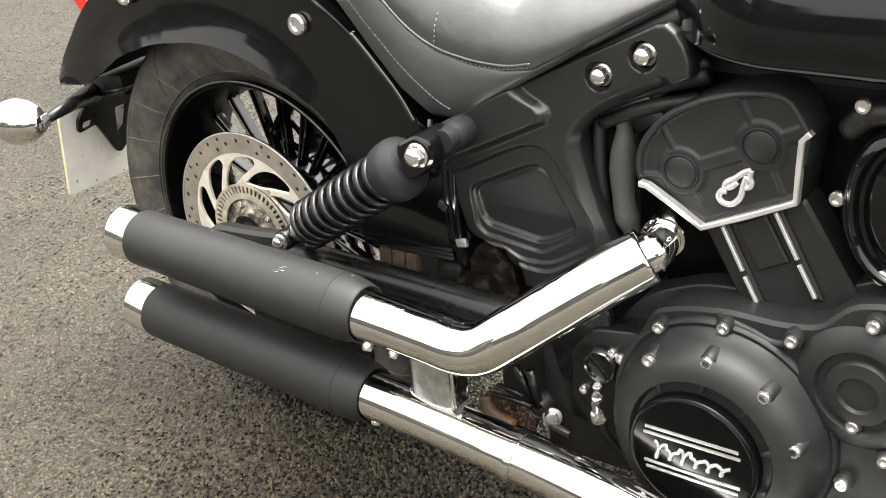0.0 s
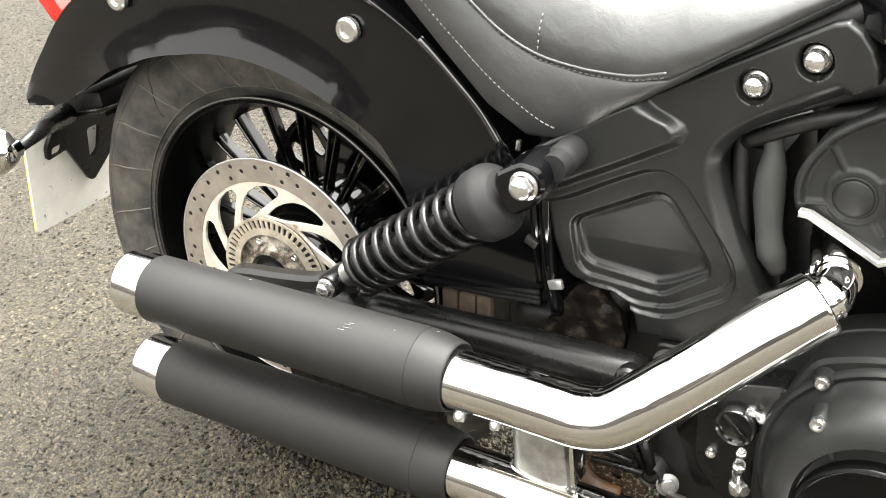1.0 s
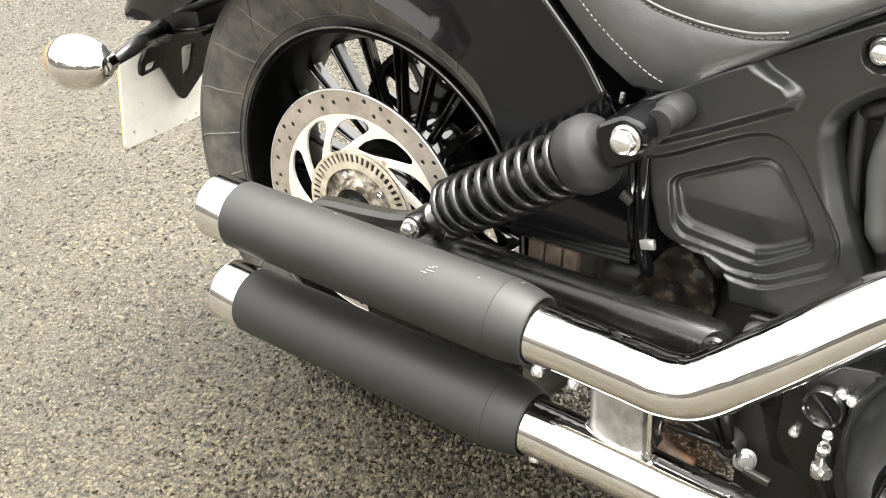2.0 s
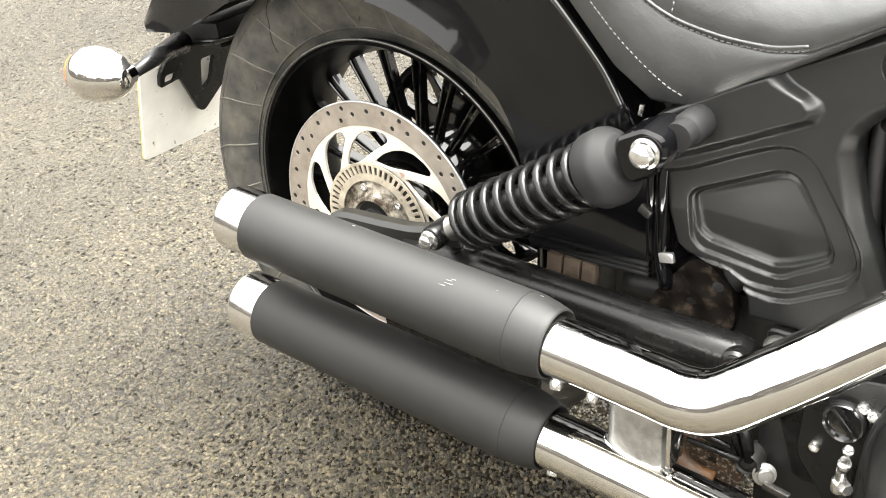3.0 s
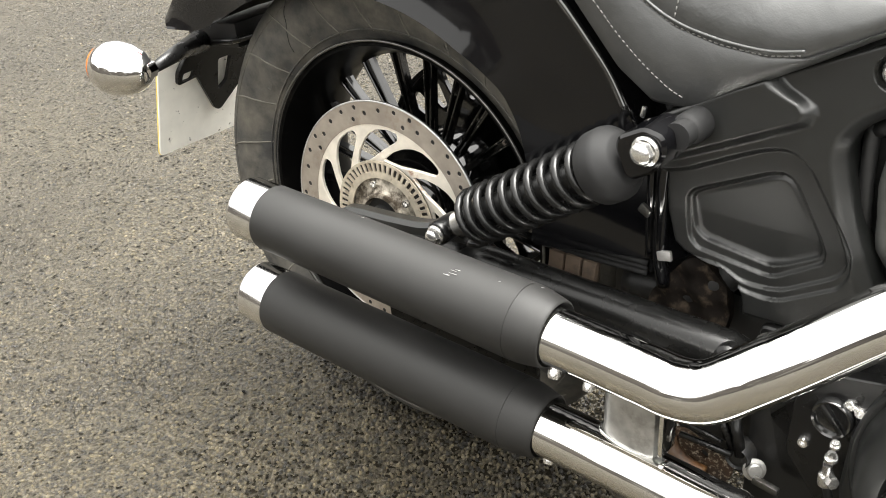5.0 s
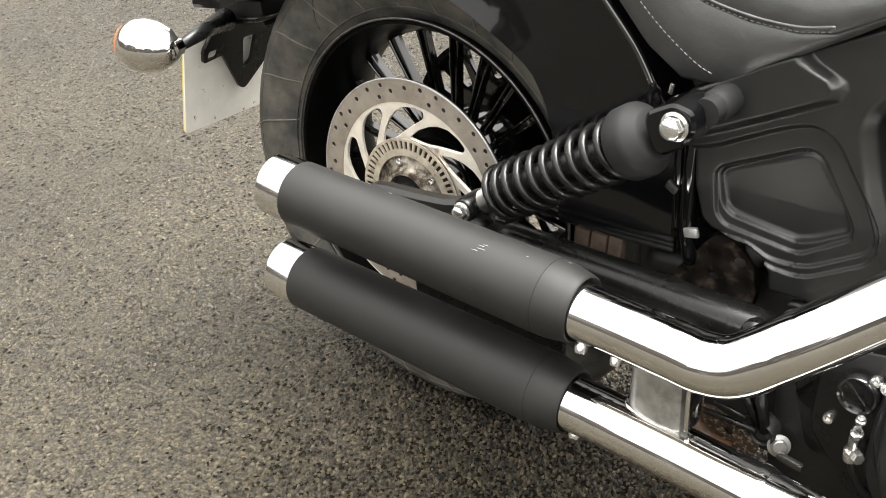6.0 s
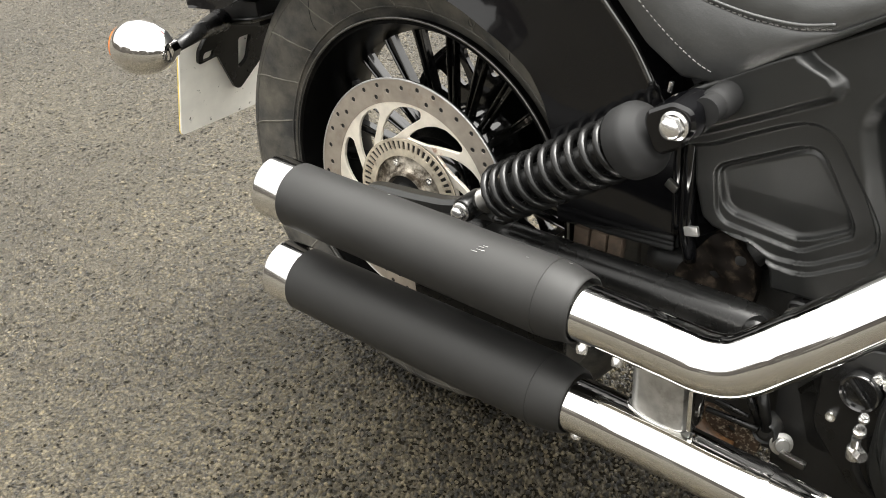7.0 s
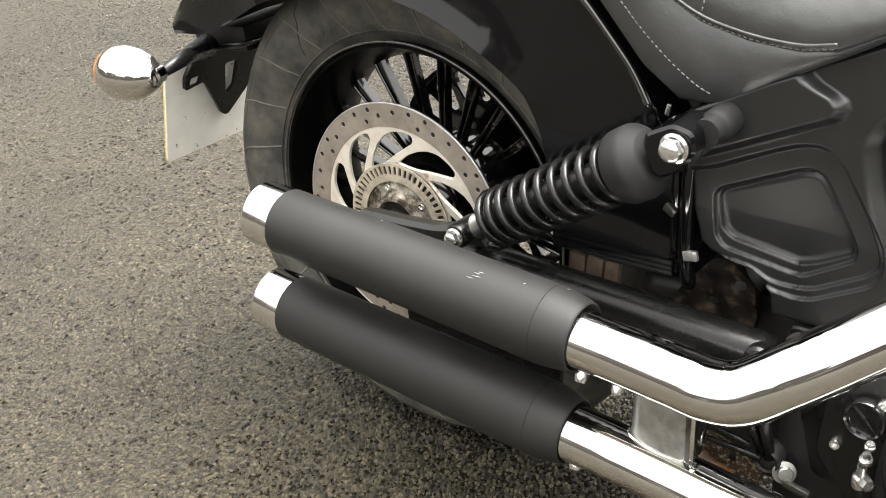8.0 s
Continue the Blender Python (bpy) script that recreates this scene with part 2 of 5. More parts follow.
    layers = ((fine.outputs["Fac"], 0.003, False),) if loose else ((lumps.outputs["Fac"], 0.014, False), (stones.outputs["Distance"], 0.0045, True), (fine.outputs["Fac"], 0.0025, False), (pit, 0.018, True))
    for out, dist, flip in layers:
        bp = n.new("ShaderNodeBump")
        bp.inputs["Strength"].default_value = 1.0
        bp.inputs["Distance"].default_value = dist
        bp.invert = flip
        l.new(out, bp.inputs["Height"])
        if last:
            l.new(last.outputs[0], bp.inputs["Normal"])
        last = bp
    l.new(last.outputs[0], b.inputs["Normal"])
    return m


# ---- mesh helpers ----
def part(name, bm, material, parent, label="", smooth=40):
    if smooth:
        for e in bm.edges:
            if len(e.link_faces) == 2:
                e.smooth = e.calc_face_angle(0) < radians(smooth)
        for f in bm.faces:
            f.smooth = True
    bm.normal_update()
    me = bpy.data.meshes.new(name)
    bm.to_mesh(me)
    bm.free()
    me.materials.append(material)
    ob = new(name, me)
    ob.parent = parent
    if label:
        tagged(ob, label)
    return ob


def frame_of(axis):
    a = Vector(axis).normalized()
    u = a.cross(Vector((0, 0, 1)) if abs(a.z) < 0.9 else Vector((1, 0, 0))).normalized()
    return a, u, a.cross(u)


def lathe(profile, centre, axis=(0, -1, 0), seg=48, bm=None, closed=False):
    """A solid of revolution: profile of (radius, distance along the axis)."""
    bm = bm or bmesh.new()
    a, u, v = frame_of(axis)
    c = Vector(centre)
    rings = []
    for r, h in profile:
        if r < 1e-6:
            rings.append([bm.verts.new(c + a * h)])
        else:
            rings.append([bm.verts.new(c + a * h + r * (math.cos(k) * u + math.sin(k) * v)) for k in (2 * math.pi * i / seg for i in range(seg))])
    pairs = list(zip(rings, rings[1:])) + ([(rings[-1], rings[0])] if closed else [])
    for p, q in pairs:
        for i in range(seg):
            j = (i + 1) % seg
            if len(p) == 1 and len(q) > 1:
                bm.faces.new((p[0], q[j], q[i]))
            elif len(q) == 1 and len(p) > 1:
                bm.faces.new((p[i], p[j], q[0]))
            elif len(p) > 1:
                bm.faces.new((p[i], p[j], q[j], q[i]))
    bmesh.ops.recalc_face_normals(bm, faces=bm.faces)
    return bm


def spline(points, steps=8):
    """A smooth line through the points."""
    pts = [Vector(p) for p in points]
    pts = [2 * pts[0] - pts[1]] + pts + [2 * pts[-1] - pts[-2]]
    out = []
    for a, b, c, d in zip(pts, pts[1:], pts[2:], pts[3:]):
        for i in range(steps):
            t = i / steps
            out.append(0.5 * (2 * b + (c - a) * t + (2 * a - 5 * b + 4 * c - d) * t * t + (3 * b - a - 3 * c + d) * t ** 3))
    return out + [pts[-2]]


def tube(points, radius, seg=16, bm=None, caps=True):
    """A pipe along the points; radius: one number, or one for each point."""
    bm = bm or bmesh.new()
    pts = [Vector(p) for p in points]
    rad = radius if isinstance(radius, (list, tuple)) else [radius] * len(pts)
    if len(rad) != len(pts):
        rad = [float(k) for k in np.interp(np.linspace(0, 1, len(pts)), np.linspace(0, 1, len(rad)), rad)]
    rings, u = [], None
    for i, p in enumerate(pts):
        d = (pts[min(i + 1, len(pts) - 1)] - pts[max(i - 1, 0)]).normalized()
        if u is None:
            u = frame_of(d)[1]
        u = (u - d * u.dot(d)).normalized()
        v = d.cross(u)
        rings.append([bm.verts.new(p + rad[i] * (math.cos(k) * u + math.sin(k) * v)) for k in (2 * math.pi * j / seg for j in range(seg))])
    for p, q in zip(rings, rings[1:]):
        for i in range(seg):
            j = (i + 1) % seg
            bm.faces.new((p[i], p[j], q[j], q[i]))
    if caps:
        bm.faces.new(rings[0][::-1])
        bm.faces.new(rings[-1])
    return bm


def rounded(poly, r, seg=4):
    """A polygon with its corners rounded off."""
    out = []
    n = len(poly)
    for i in range(n):
        a, b, c = (Vector(poly[k % n]) for k in (i - 1, i, i + 1))
        p, q = (a - b), (c - b)
        k = min(r, 0.45 * p.length, 0.45 * q.length)
        s, e = b + p.normalized() * k, b + q.normalized() * k
        for j in range(seg + 1):
            t = j / seg
            out.append(tuple((1 - t) ** 2 * s + 2 * t * (1 - t) * b + t * t * e))
    return out


def circle(x, z, r, n=24):
    return [(x + r * math.cos(2 * math.pi * i / n), z + r * math.sin(2 * math.pi * i / n)) for i in range(n)]


def inset(poly, d):
    """The polygon (x, z) moved inwards by d."""
    n = len(poly)
    area = sum(poly[i][0] * poly[(i + 1) % n][1] - poly[(i + 1) % n][0] * poly[i][1] for i in range(n))
    s = 1 if area > 0 else -1
    out = []
    for i in range(n):
        a, b, c = (Vector(poly[k % n]) for k in (i - 1, i, i + 1))
        p, q = (b - a), (c - b)
        if p.length < 1e-7 or q.length < 1e-7:
            p = q = (c - a)
        p, q = p.normalized(), q.normalized()
        m = Vector((-p.y - q.y, p.x + q.x))
        if m.length < 1e-6:
            m = Vector((-p.y, p.x))
        m.normalize()
        k = max(0.4, m.dot(Vector((-p.y, p.x))))
        out.append(tuple(b + m * (s * d / k)))
    return out


def within(pts, poly):
    """Which of the points lie inside the polygon."""
    q = np.array(poly, dtype=float)
    a, b = q, np.roll(q, -1, axis=0)
    x, y = pts[:, :1], pts[:, 1:]
    dy = np.where(abs(b[:, 1] - a[:, 1]) < 1e-12, 1e-12, b[:, 1] - a[:, 1])
    cross = ((a[:, 1] > y) != (b[:, 1] > y)) & (x < a[:, 0] + (y - a[:, 1]) * (b[:, 0] - a[:, 0]) / dy)
    return cross.sum(axis=1) % 2 == 1


def ribbon(points, widths):
    """The outline of a flat strip of varying width along points (x, z)."""
    pts = [Vector((q[0], q[1])) for q in points]
    wid = [float(k) for k in np.interp(np.linspace(0, 1, len(pts)), np.linspace(0, 1, len(widths)), widths)]
    left, right = [], []
    for i, q in enumerate(pts):
        d = (pts[min(i + 1, len(pts) - 1)] - pts[max(i - 1, 0)]).normalized()
        m = Vector((-d.y, d.x)) * wid[i] / 2
        left.append(tuple(q + m))
        right.append(tuple(q - m))
    return left + right[::-1]


def plate(outer, holes, y0, y1, bm=None, bevel=0.0):
    """A sheet in the x-z plane from y0 (near side) to y1, with holes through it."""
    bm = bm or bmesh.new()
    loops = [outer] + list(holes)

    def cap(loops, y, flip):
        pts, faces = [], []
        for lp in loops:
            s = len(pts)
            pts += [Vector(p) for p in lp]
            faces.append(list(range(s, s + len(lp))))
        vs, _, fs, _, _, _ = geometry.delaunay_2d_cdt(pts, [], faces, 0, 1e-7)
        tri = np.array([[sum(vs[k].x for k in f) / 3, sum(vs[k].y for k in f) / 3] for f in fs])
        keep = within(tri, loops[0])
        for lp in loops[1:]:
            keep &= ~within(tri, lp)
        bv = [bm.verts.new((v.x, y, v.y)) for v in vs]
        for f, k in zip(fs, keep):
            if k and len(set(f)) == 3:
                bm.faces.new([bv[q] for q in (f[::-1] if flip else f)])
        for v in bv:
            if not v.link_faces:
                bm.verts.remove(v)

    def wall(lp, ya, lq, yb):
        a = [bm.verts.new((p[0], ya, p[1])) for p in lp]
        b = [bm.verts.new((p[0], yb, p[1])) for p in lq]
        for i in range(len(a)):
            j = (i + 1) % len(a)
            bm.faces.new((a[i], a[j], b[j], b[i]))

    if bevel:
        small = [inset(outer, bevel)] + [inset(h, -bevel) for h in holes]
        cap(small, y0, False)
        for lp, sm in zip(loops, small):
            wall(sm, y0, lp, y0 + bevel)
            wall(lp, y0 + bevel, lp, y1)
    else:
        cap(loops, y0, False)
        for lp in loops:
            wall(lp, y0, lp, y1)
    cap(loops, y1, True)
    bmesh.ops.remove_doubles(bm, verts=bm.verts, dist=1e-6)
    bmesh.ops.recalc_face_normals(bm, faces=bm.faces)
    return bm


def relief(poly, steps):
    """Nested copies of a polygon: (inset, y) steps joined by sloping bands, the last one filled."""
    bm = bmesh.new()
    rings = [[bm.verts.new((q[0], y, q[1])) for q in (inset(poly, d) if d else poly)] for d, y in steps]
    for a, b in zip(rings, rings[1:]):
        for i in range(len(a)):
            j = (i + 1) % len(a)
            bm.faces.new((a[i], a[j], b[j], b[i]))
    bm.faces.new(rings[-1])
    bmesh.ops.recalc_face_normals(bm, faces=bm.faces)
    return bm


def resample(poly, gap):
    """A closed polygon (x, z) with points no further apart than gap."""
    out = []
    for a, b in zip(poly, poly[1:] + poly[:1]):
        k = max(1, math.ceil(math.dist(a, b) / gap))
        out += [(a[0] + (b[0] - a[0]) * i / k, a[1] + (b[1] - a[1]) * i / k) for i in range(k)]
    return out


def away(pts, line, closed=True):
    """Distances of points from a polyline (x, z)."""
    a = np.array(line, dtype=float)
    b = np.roll(a, -1, axis=0)
    if not closed:
        a, b = a[:-1], b[:-1]
    best = np.full(len(pts), 1e9)
    for p, q in zip(a, b):
        d = q - p
        t = np.clip(((pts - p) @ d) / max(1e-12, d @ d), 0, 1)
        best = np.minimum(best, np.hypot(*(pts - p - t[:, None] * d).T))
    return best


def inside(pts, poly):
    """Signed distances from a closed polygon: positive within it."""
    return away(pts, poly) * np.where(within(pts, poly), 1, -1)


def ease(d, lo, hi):
    t = np.clip((d - lo) / (hi - lo), 0, 1)
    return t * t * (3 - 2 * t)


def pressed(outline, height, gap, y_back):
    """A pressed or cast sheet facing the near side: height(points) gives how far each point (x, z) stands out."""
    edge = resample([tuple(p) for p in outline], gap * 1.2)
    q = np.array(edge)
    lo, hi = q.min(axis=0), q.max(axis=0)
    gx, gz = np.meshgrid(np.arange(lo[0], hi[0], gap), np.arange(lo[1], hi[1], gap))
    grid = np.stack([gx.ravel(), gz.ravel()], 1)
    grid = grid[inside(grid, edge) > gap * 0.55]
    pts = [Vector(p) for p in edge] + [Vector(p) for p in grid.tolist()]
    vs, _, fs, _, _, _ = geometry.delaunay_2d_cdt(pts, [], [list(range(len(edge)))], 1, 1e-8)
    flat = np.array([(v.x, v.y) for v in vs])
    out = height(flat)
    bm = bmesh.new()
    bv = [bm.verts.new((p[0], -h, p[1])) for p, h in zip(flat.tolist(), out.tolist())]
    for f in fs:
        if len(f) == 3:
            bm.faces.new([bv[k] for k in f])
    rim = [e for e in bm.edges if len(e.link_faces) == 1]
    back = {}
    for e in rim:
        for v in e.verts:
            if v not in back:
                back[v] = bm.verts.new((v.co.x, y_back, v.co.z))
        a, b = e.verts
        bm.faces.new((a, b, back[b], back[a]))
    for v in bv:
        if not v.link_faces:
            bm.verts.remove(v)
    bmesh.ops.recalc_face_normals(bm, faces=bm.faces)
    return bm


def slab(centre, size, bevel=0.004, turn=(0, 0, 0), bm=None):
    bm = bm or bmesh.new()
    got = bmesh.ops.create_cube(bm, size=1, matrix=pose(*centre, *turn) @ Matrix.Diagonal((*size, 1)))
    es = list({e for v in got["verts"] for e in v.link_edges})
    if bevel:
        bmesh.ops.bevel(bm, geom=es, offset=bevel, segments=2, affect="EDGES", profile=0.6)
    return bm


def screw(name, place, r, parent, axis=(0, -1, 0), height=0.006, material=None, hexagon=True, label=""):
    """A bolt head: flanged hexagon, or a round socket screw."""
    bm = bmesh.new()
    if hexagon:
        lathe([(0, 0), (r * 1.3, 0), (r * 1.3, 0.0015), (r * 1.05, 0.003)], place, axis, 20, bm)
        lathe([(r * 1.02, 0.002), (r * 1.02, height * 0.85), (r * 0.92, height)], place, axis, 6, bm)
        lathe([(r * 0.92, height), (r * 0.75, height + 0.0018), (r * 0.4, height + 0.003), (0, height + 0.0035)], place, axis, 18, bm)
    else:
        lathe([(0, 0), (r, 0), (r, height * 0.7), (r * 0.85, height), (r * 0.55, height), (r * 0.5, height - 0.003), (0, height - 0.003)], place, axis, 20, bm)
    return part(name, bm, material or ZINC, parent, label, smooth=30)


# ---- ground ----
def build_ground():
    bm = bmesh.new()
    bmesh.ops.create_grid(bm, x_segments=8, y_segments=8, size=400)
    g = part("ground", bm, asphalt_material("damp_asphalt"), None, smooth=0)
    return tagged(g, "damp grey-brown asphalt with coarse exposed stone", "ground", kind="structure")


build_ground()


def build_stones():
    """Coarse stones that stand a millimetre or so out of the asphalt round the wheel."""
    rng = np.random.default_rng(7)
    gap = 0.0064
    gx, gy = np.meshgrid(np.arange(-1.7, 0.75, gap), np.arange(-0.72, 1.0, gap))
    p = np.stack([gx.ravel(), gy.ravel()], 1)
    p += rng.uniform(-0.45, 0.45, p.shape) * gap
    far = np.hypot(p[:, 0] - 0.05, p[:, 1] + 0.15)
    p = p[rng.random(len(p)) < np.clip(0.95 - 1.30 * np.clip(far - 0.45, 0, None), 0.10, 0.95)]
    k, sides = len(p), 5
    near = np.clip(1.25 - np.hypot((p[:, 0] - 0.33) / 0.58, (p[:, 1] + 0.10) / 0.42), 0, 1)
    r = rng.uniform(0.0020, 0.0040, k)
    h = rng.uniform(0.0004, 0.0014, k) + rng.uniform(0.0012, 0.0052, k) * near
    ang = rng.uniform(0, 6.28, (k, 1)) + np.arange(sides) * 2 * math.pi / sides + rng.uniform(-0.35, 0.35, (k, sides))
    lean = rng.uniform(-0.30, 0.30, (k, 2)) * (1 + 1.1 * near[:, None])
    v = np.zeros((k, 3 * sides, 3))
    for ring, (grow, up) in enumerate(((1.0, 0.0), (0.86, 0.55), (0.40, 1.0))):
        rad = r[:, None] * grow * rng.uniform(0.75, 1.25, (k, sides))
        dx, dy = rad * np.cos(ang), rad * np.sin(ang)
        part_of = slice(ring * sides, (ring + 1) * sides)
        v[:, part_of, 0] = p[:, :1] + dx
        v[:, part_of, 1] = p[:, 1:] + dy
        v[:, part_of, 2] = np.where(up > 0, h[:, None] * up + lean[:, :1] * dx + lean[:, 1:] * dy, -0.0006)
    quads = [(b + j, b + (j + 1) % sides, b + sides + (j + 1) % sides, b + sides + j) for b in (0, sides) for j in range(sides)]
    base = (np.arange(k) * 3 * sides)[:, None]
    loops = np.concatenate([(base + np.array(quads).ravel()), base + np.arange(2 * sides, 3 * sides)], 1).ravel()
    sizes = np.tile(np.array([4] * 2 * sides + [sides]), k)
    # near-black flakes among the stones by the bike stand in for shaded gaps
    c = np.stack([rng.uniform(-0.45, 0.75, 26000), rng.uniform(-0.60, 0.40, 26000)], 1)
    gap_shade = np.clip(1.25 - np.hypot((c[:, 0] - 0.37) / 0.58, (c[:, 1] + 0.10) / 0.42), 0, 1)
    c = c[rng.random(len(c)) < 1.1 * gap_shade ** 1.4]
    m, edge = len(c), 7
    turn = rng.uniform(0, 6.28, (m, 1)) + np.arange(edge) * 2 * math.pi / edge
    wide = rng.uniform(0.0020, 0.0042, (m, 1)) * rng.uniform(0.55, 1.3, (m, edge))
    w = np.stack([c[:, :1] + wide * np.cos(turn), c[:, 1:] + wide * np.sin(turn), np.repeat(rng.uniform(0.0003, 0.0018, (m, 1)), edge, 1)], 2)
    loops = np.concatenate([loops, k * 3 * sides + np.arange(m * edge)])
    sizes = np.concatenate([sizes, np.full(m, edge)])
    me = bpy.data.meshes.new("asphalt_stones")
    me.vertices.add(k * 3 * sides + m * edge)
    me.vertices.foreach_set("co", np.concatenate([v.ravel(), w.ravel()]))
    me.loops.add(len(loops))
    me.loops.foreach_set("vertex_index", loops.astype(np.int32))
    me.polygons.add(len(sizes))
    me.polygons.foreach_set("loop_start", (np.cumsum(sizes) - sizes).astype(np.int32))
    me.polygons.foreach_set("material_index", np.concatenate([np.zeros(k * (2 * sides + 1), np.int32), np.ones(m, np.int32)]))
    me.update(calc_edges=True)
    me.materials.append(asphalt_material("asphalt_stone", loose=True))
    # the flakes' colour is the shade between the stones
    me.materials.append(shader("gap_shade_flake", (0.0090, 0.0074, 0.0048), 0.85, vary=0.4, grain=300, spec=0.06))
    tagged(new("asphalt_stones", me), "coarse brown-grey stones set in damp asphalt", "stones", kind="stuff")


build_stones()


def build_backdrop():
    """A plain dark band of hedges and a row of houses on the camera's side that closes the place."""
    bm = bmesh.new()
    n, far = 360, 24
    low = [bm.verts.new((far * math.cos(2 * math.pi * k / n), far * math.sin(2 * math.pi * k / n), -0.2)) for k in range(n)]
    top = []
    for v in low:
        side = max(0.0, min(1.0, (-v.co.y / far - 0.15) / 0.35))
        hedge = 2.6 + 1.6 * noise.noise((v.co.x * 0.13, v.co.y * 0.13, 0.3)) + 0.9 * noise.noise((v.co.x * 0.6, v.co.y * 0.6, 2.0)) + 0.4 * noise.noise((v.co.x * 2.0, v.co.y * 2.0, 5.0))
        house = 6.2 + 1.0 * math.copysign(1, math.sin(v.co.x * 0.42)) + 0.9 * abs(math.sin(v.co.x * 0.42))
        top.append(bm.verts.new((v.co.x, v.co.y, max(1.2, hedge * (1 - side) + house * side))))
    for k in range(n):
        bm.faces.new((low[k], low[(k + 1) % n], top[(k + 1) % n], top[k]))
    b = part("backdrop", bm, shader("far_houses", (0.036, 0.031, 0.026), 0.9, vary=0.6, grain=0.5, dirt=(0.11, 0.105, 0.095), dirt_scale=0.22, dirt_at=(0.52, 0.58)), None)
    tagged(b, "far dark band of hedges and brown houses", "backdrop", kind="structure")


build_backdrop()

# ---- motorcycle ----
bike = new("motorcycle")
bike.matrix_world = LEAN
tagged(bike, "black cruiser motorcycle with twin matte black silencers, parked on asphalt", "motorcycle")
AXLE = Vector((0, 0, 0.315))


def polar(r, deg):
    return (AXLE.x + r * math.cos(radians(deg)), AXLE.z + r * math.sin(radians(deg)))


def build_wheel():
    rim = [(0.2190, -0.0665), (0.2185, -0.058), (0.214, -0.050), (0.203, -0.050), (0.194, -0.02), (0.194, 0.02), (0.203, 0.05), (0.214, 0.054), (0.2157, 0.066), (0.209, 0.067), (0.198, 0.047), (0.187, 0.014), (0.187, -0.014), (0.198, -0.047), (0.2095, -0.0655), (0.2125, -0.0690), (0.2165, -0.0695)]
    wheel = part("rear_wheel", lathe([(r, h) for r, h in rim], AXLE, seg=96, closed=True), RIM, bike, "gloss black cast rear wheel")
    half = [(0.203, 0.050), (0.2175, 0.057), (0.229, 0.064), (0.246, 0.0715), (0.265, 0.0745), (0.285, 0.073), (0.300, 0.066), (0.311, 0.053), (0.3185, 0.036), (0.322, 0.018), (0.323, 0.0)]
    prof = [(r, -h) for r, h in half] + [(r, h) for r, h in half[-2::-1]] + [(0.200, 0.03), (0.200, -0.03)]
    part("tyre", lathe(prof, AXLE, seg=120, closed=True), RUBBER, wheel, "worn dusty black rubber tyre")
    side = lambda r: float(np.interp(r, [q[0] for q in half], [q[1] for q in half]))
    for k in range(25):
        a = 83.6 + 14.4 * k + random.uniform(-0.5, 0.5)
        pts = []
        for r in (0.2265, 0.238, 0.250, 0.262, 0.274, 0.286, 0.297, 0.306):
            x, z = polar(r + 0.0002, a + 3.9 * (r - 0.2265) / 0.052 + 2.2 * max(0, (r - 0.274) / 0.03) ** 2)
            pts.append((x, -side(r) - 0.0002, z))
        part("tread_groove", tube(spline(pts, 3), [0.0010, 0.0013, 0.0012, 0.0010, 0.0006], 5), GROOVE, wheel)
    for r, lift, thick in ((0.2290, 0.0004, 0.0013), (0.2905, 0.0001, 0.0009)):
        part("sidewall_ring", tube([(polar(r, a)[0], -side(r) - lift, polar(r, a)[1]) for a in range(0, 361, 3)], thick, 6, caps=False), RUBBER, wheel)
    for r, a in ((0.2457, 122.4), (0.2431, 96.9), (0.2450, 150.0), (0.2440, 70.0)):
        c = polar(r, a)
        part("tyre_mark", tube([(c[0] + 0.0045 * math.cos(k * 0.4), -side(r) - 0.0003, c[1] + 0.0060 * math.sin(k * 0.4)) for k in range(17)], 0.0006, 5), RUBBER, wheel)
    crack = [(polar(r, a)[0], -side(r) - 0.0002, polar(r, a)[1]) for r, a in ((0.300, 124.6), (0.2848, 127.0), (0.272, 128.2), (0.2621, 129.9), (0.250, 131.9), (0.2398, 133.1))]
    part("tar_streak", tube(spline(crack, 4), [0.0007, 0.0004, 0.0008, 0.0004, 0.0007], 6), DARK, wheel, "thin black streak of tar on the sidewall")
    for k in range(22):
        a = 360 / 22 * k + 7.1
        spoke = None
        for off, w, y0, y1 in ((0, 0.0102, -0.004, 0.004), (-0.0037, 0.0036, -0.010, -0.003), (0.0037, 0.0036, -0.010, -0.003)):
            tilt = math.degrees(off / 0.12)
            line = [polar(r, a + tilt) for r in (0.046, 0.09, 0.14, 0.174, 0.192)]
            spoke = plate(ribbon(spline([(q[0], q[1], 0) for q in line], 3), [w * 1.3, w, w, w, w * 1.6]), [], y0, y1, bm=spoke, bevel=0.001)
        part("spoke", spoke, WHEEL, wheel, smooth=30)
    part("rim_lip", tube([(polar(0.2165, a)[0], -0.0700, polar(0.2165, a)[1]) for a in range(0, 361, 3)], 0.0018, 8, caps=False), LIP, wheel, "polished rim edge, grey for its sky reflection")
    part("wheel_hub", lathe([(0, -0.08), (0.03, -0.08), (0.060, -0.072), (0.074, -0.05), (0.078, 0.0), (0.074, 0.05), (0.05, 0.080), (0.03, 0.085), (0, 0.085)], AXLE, seg=40), WHEEL, wheel)


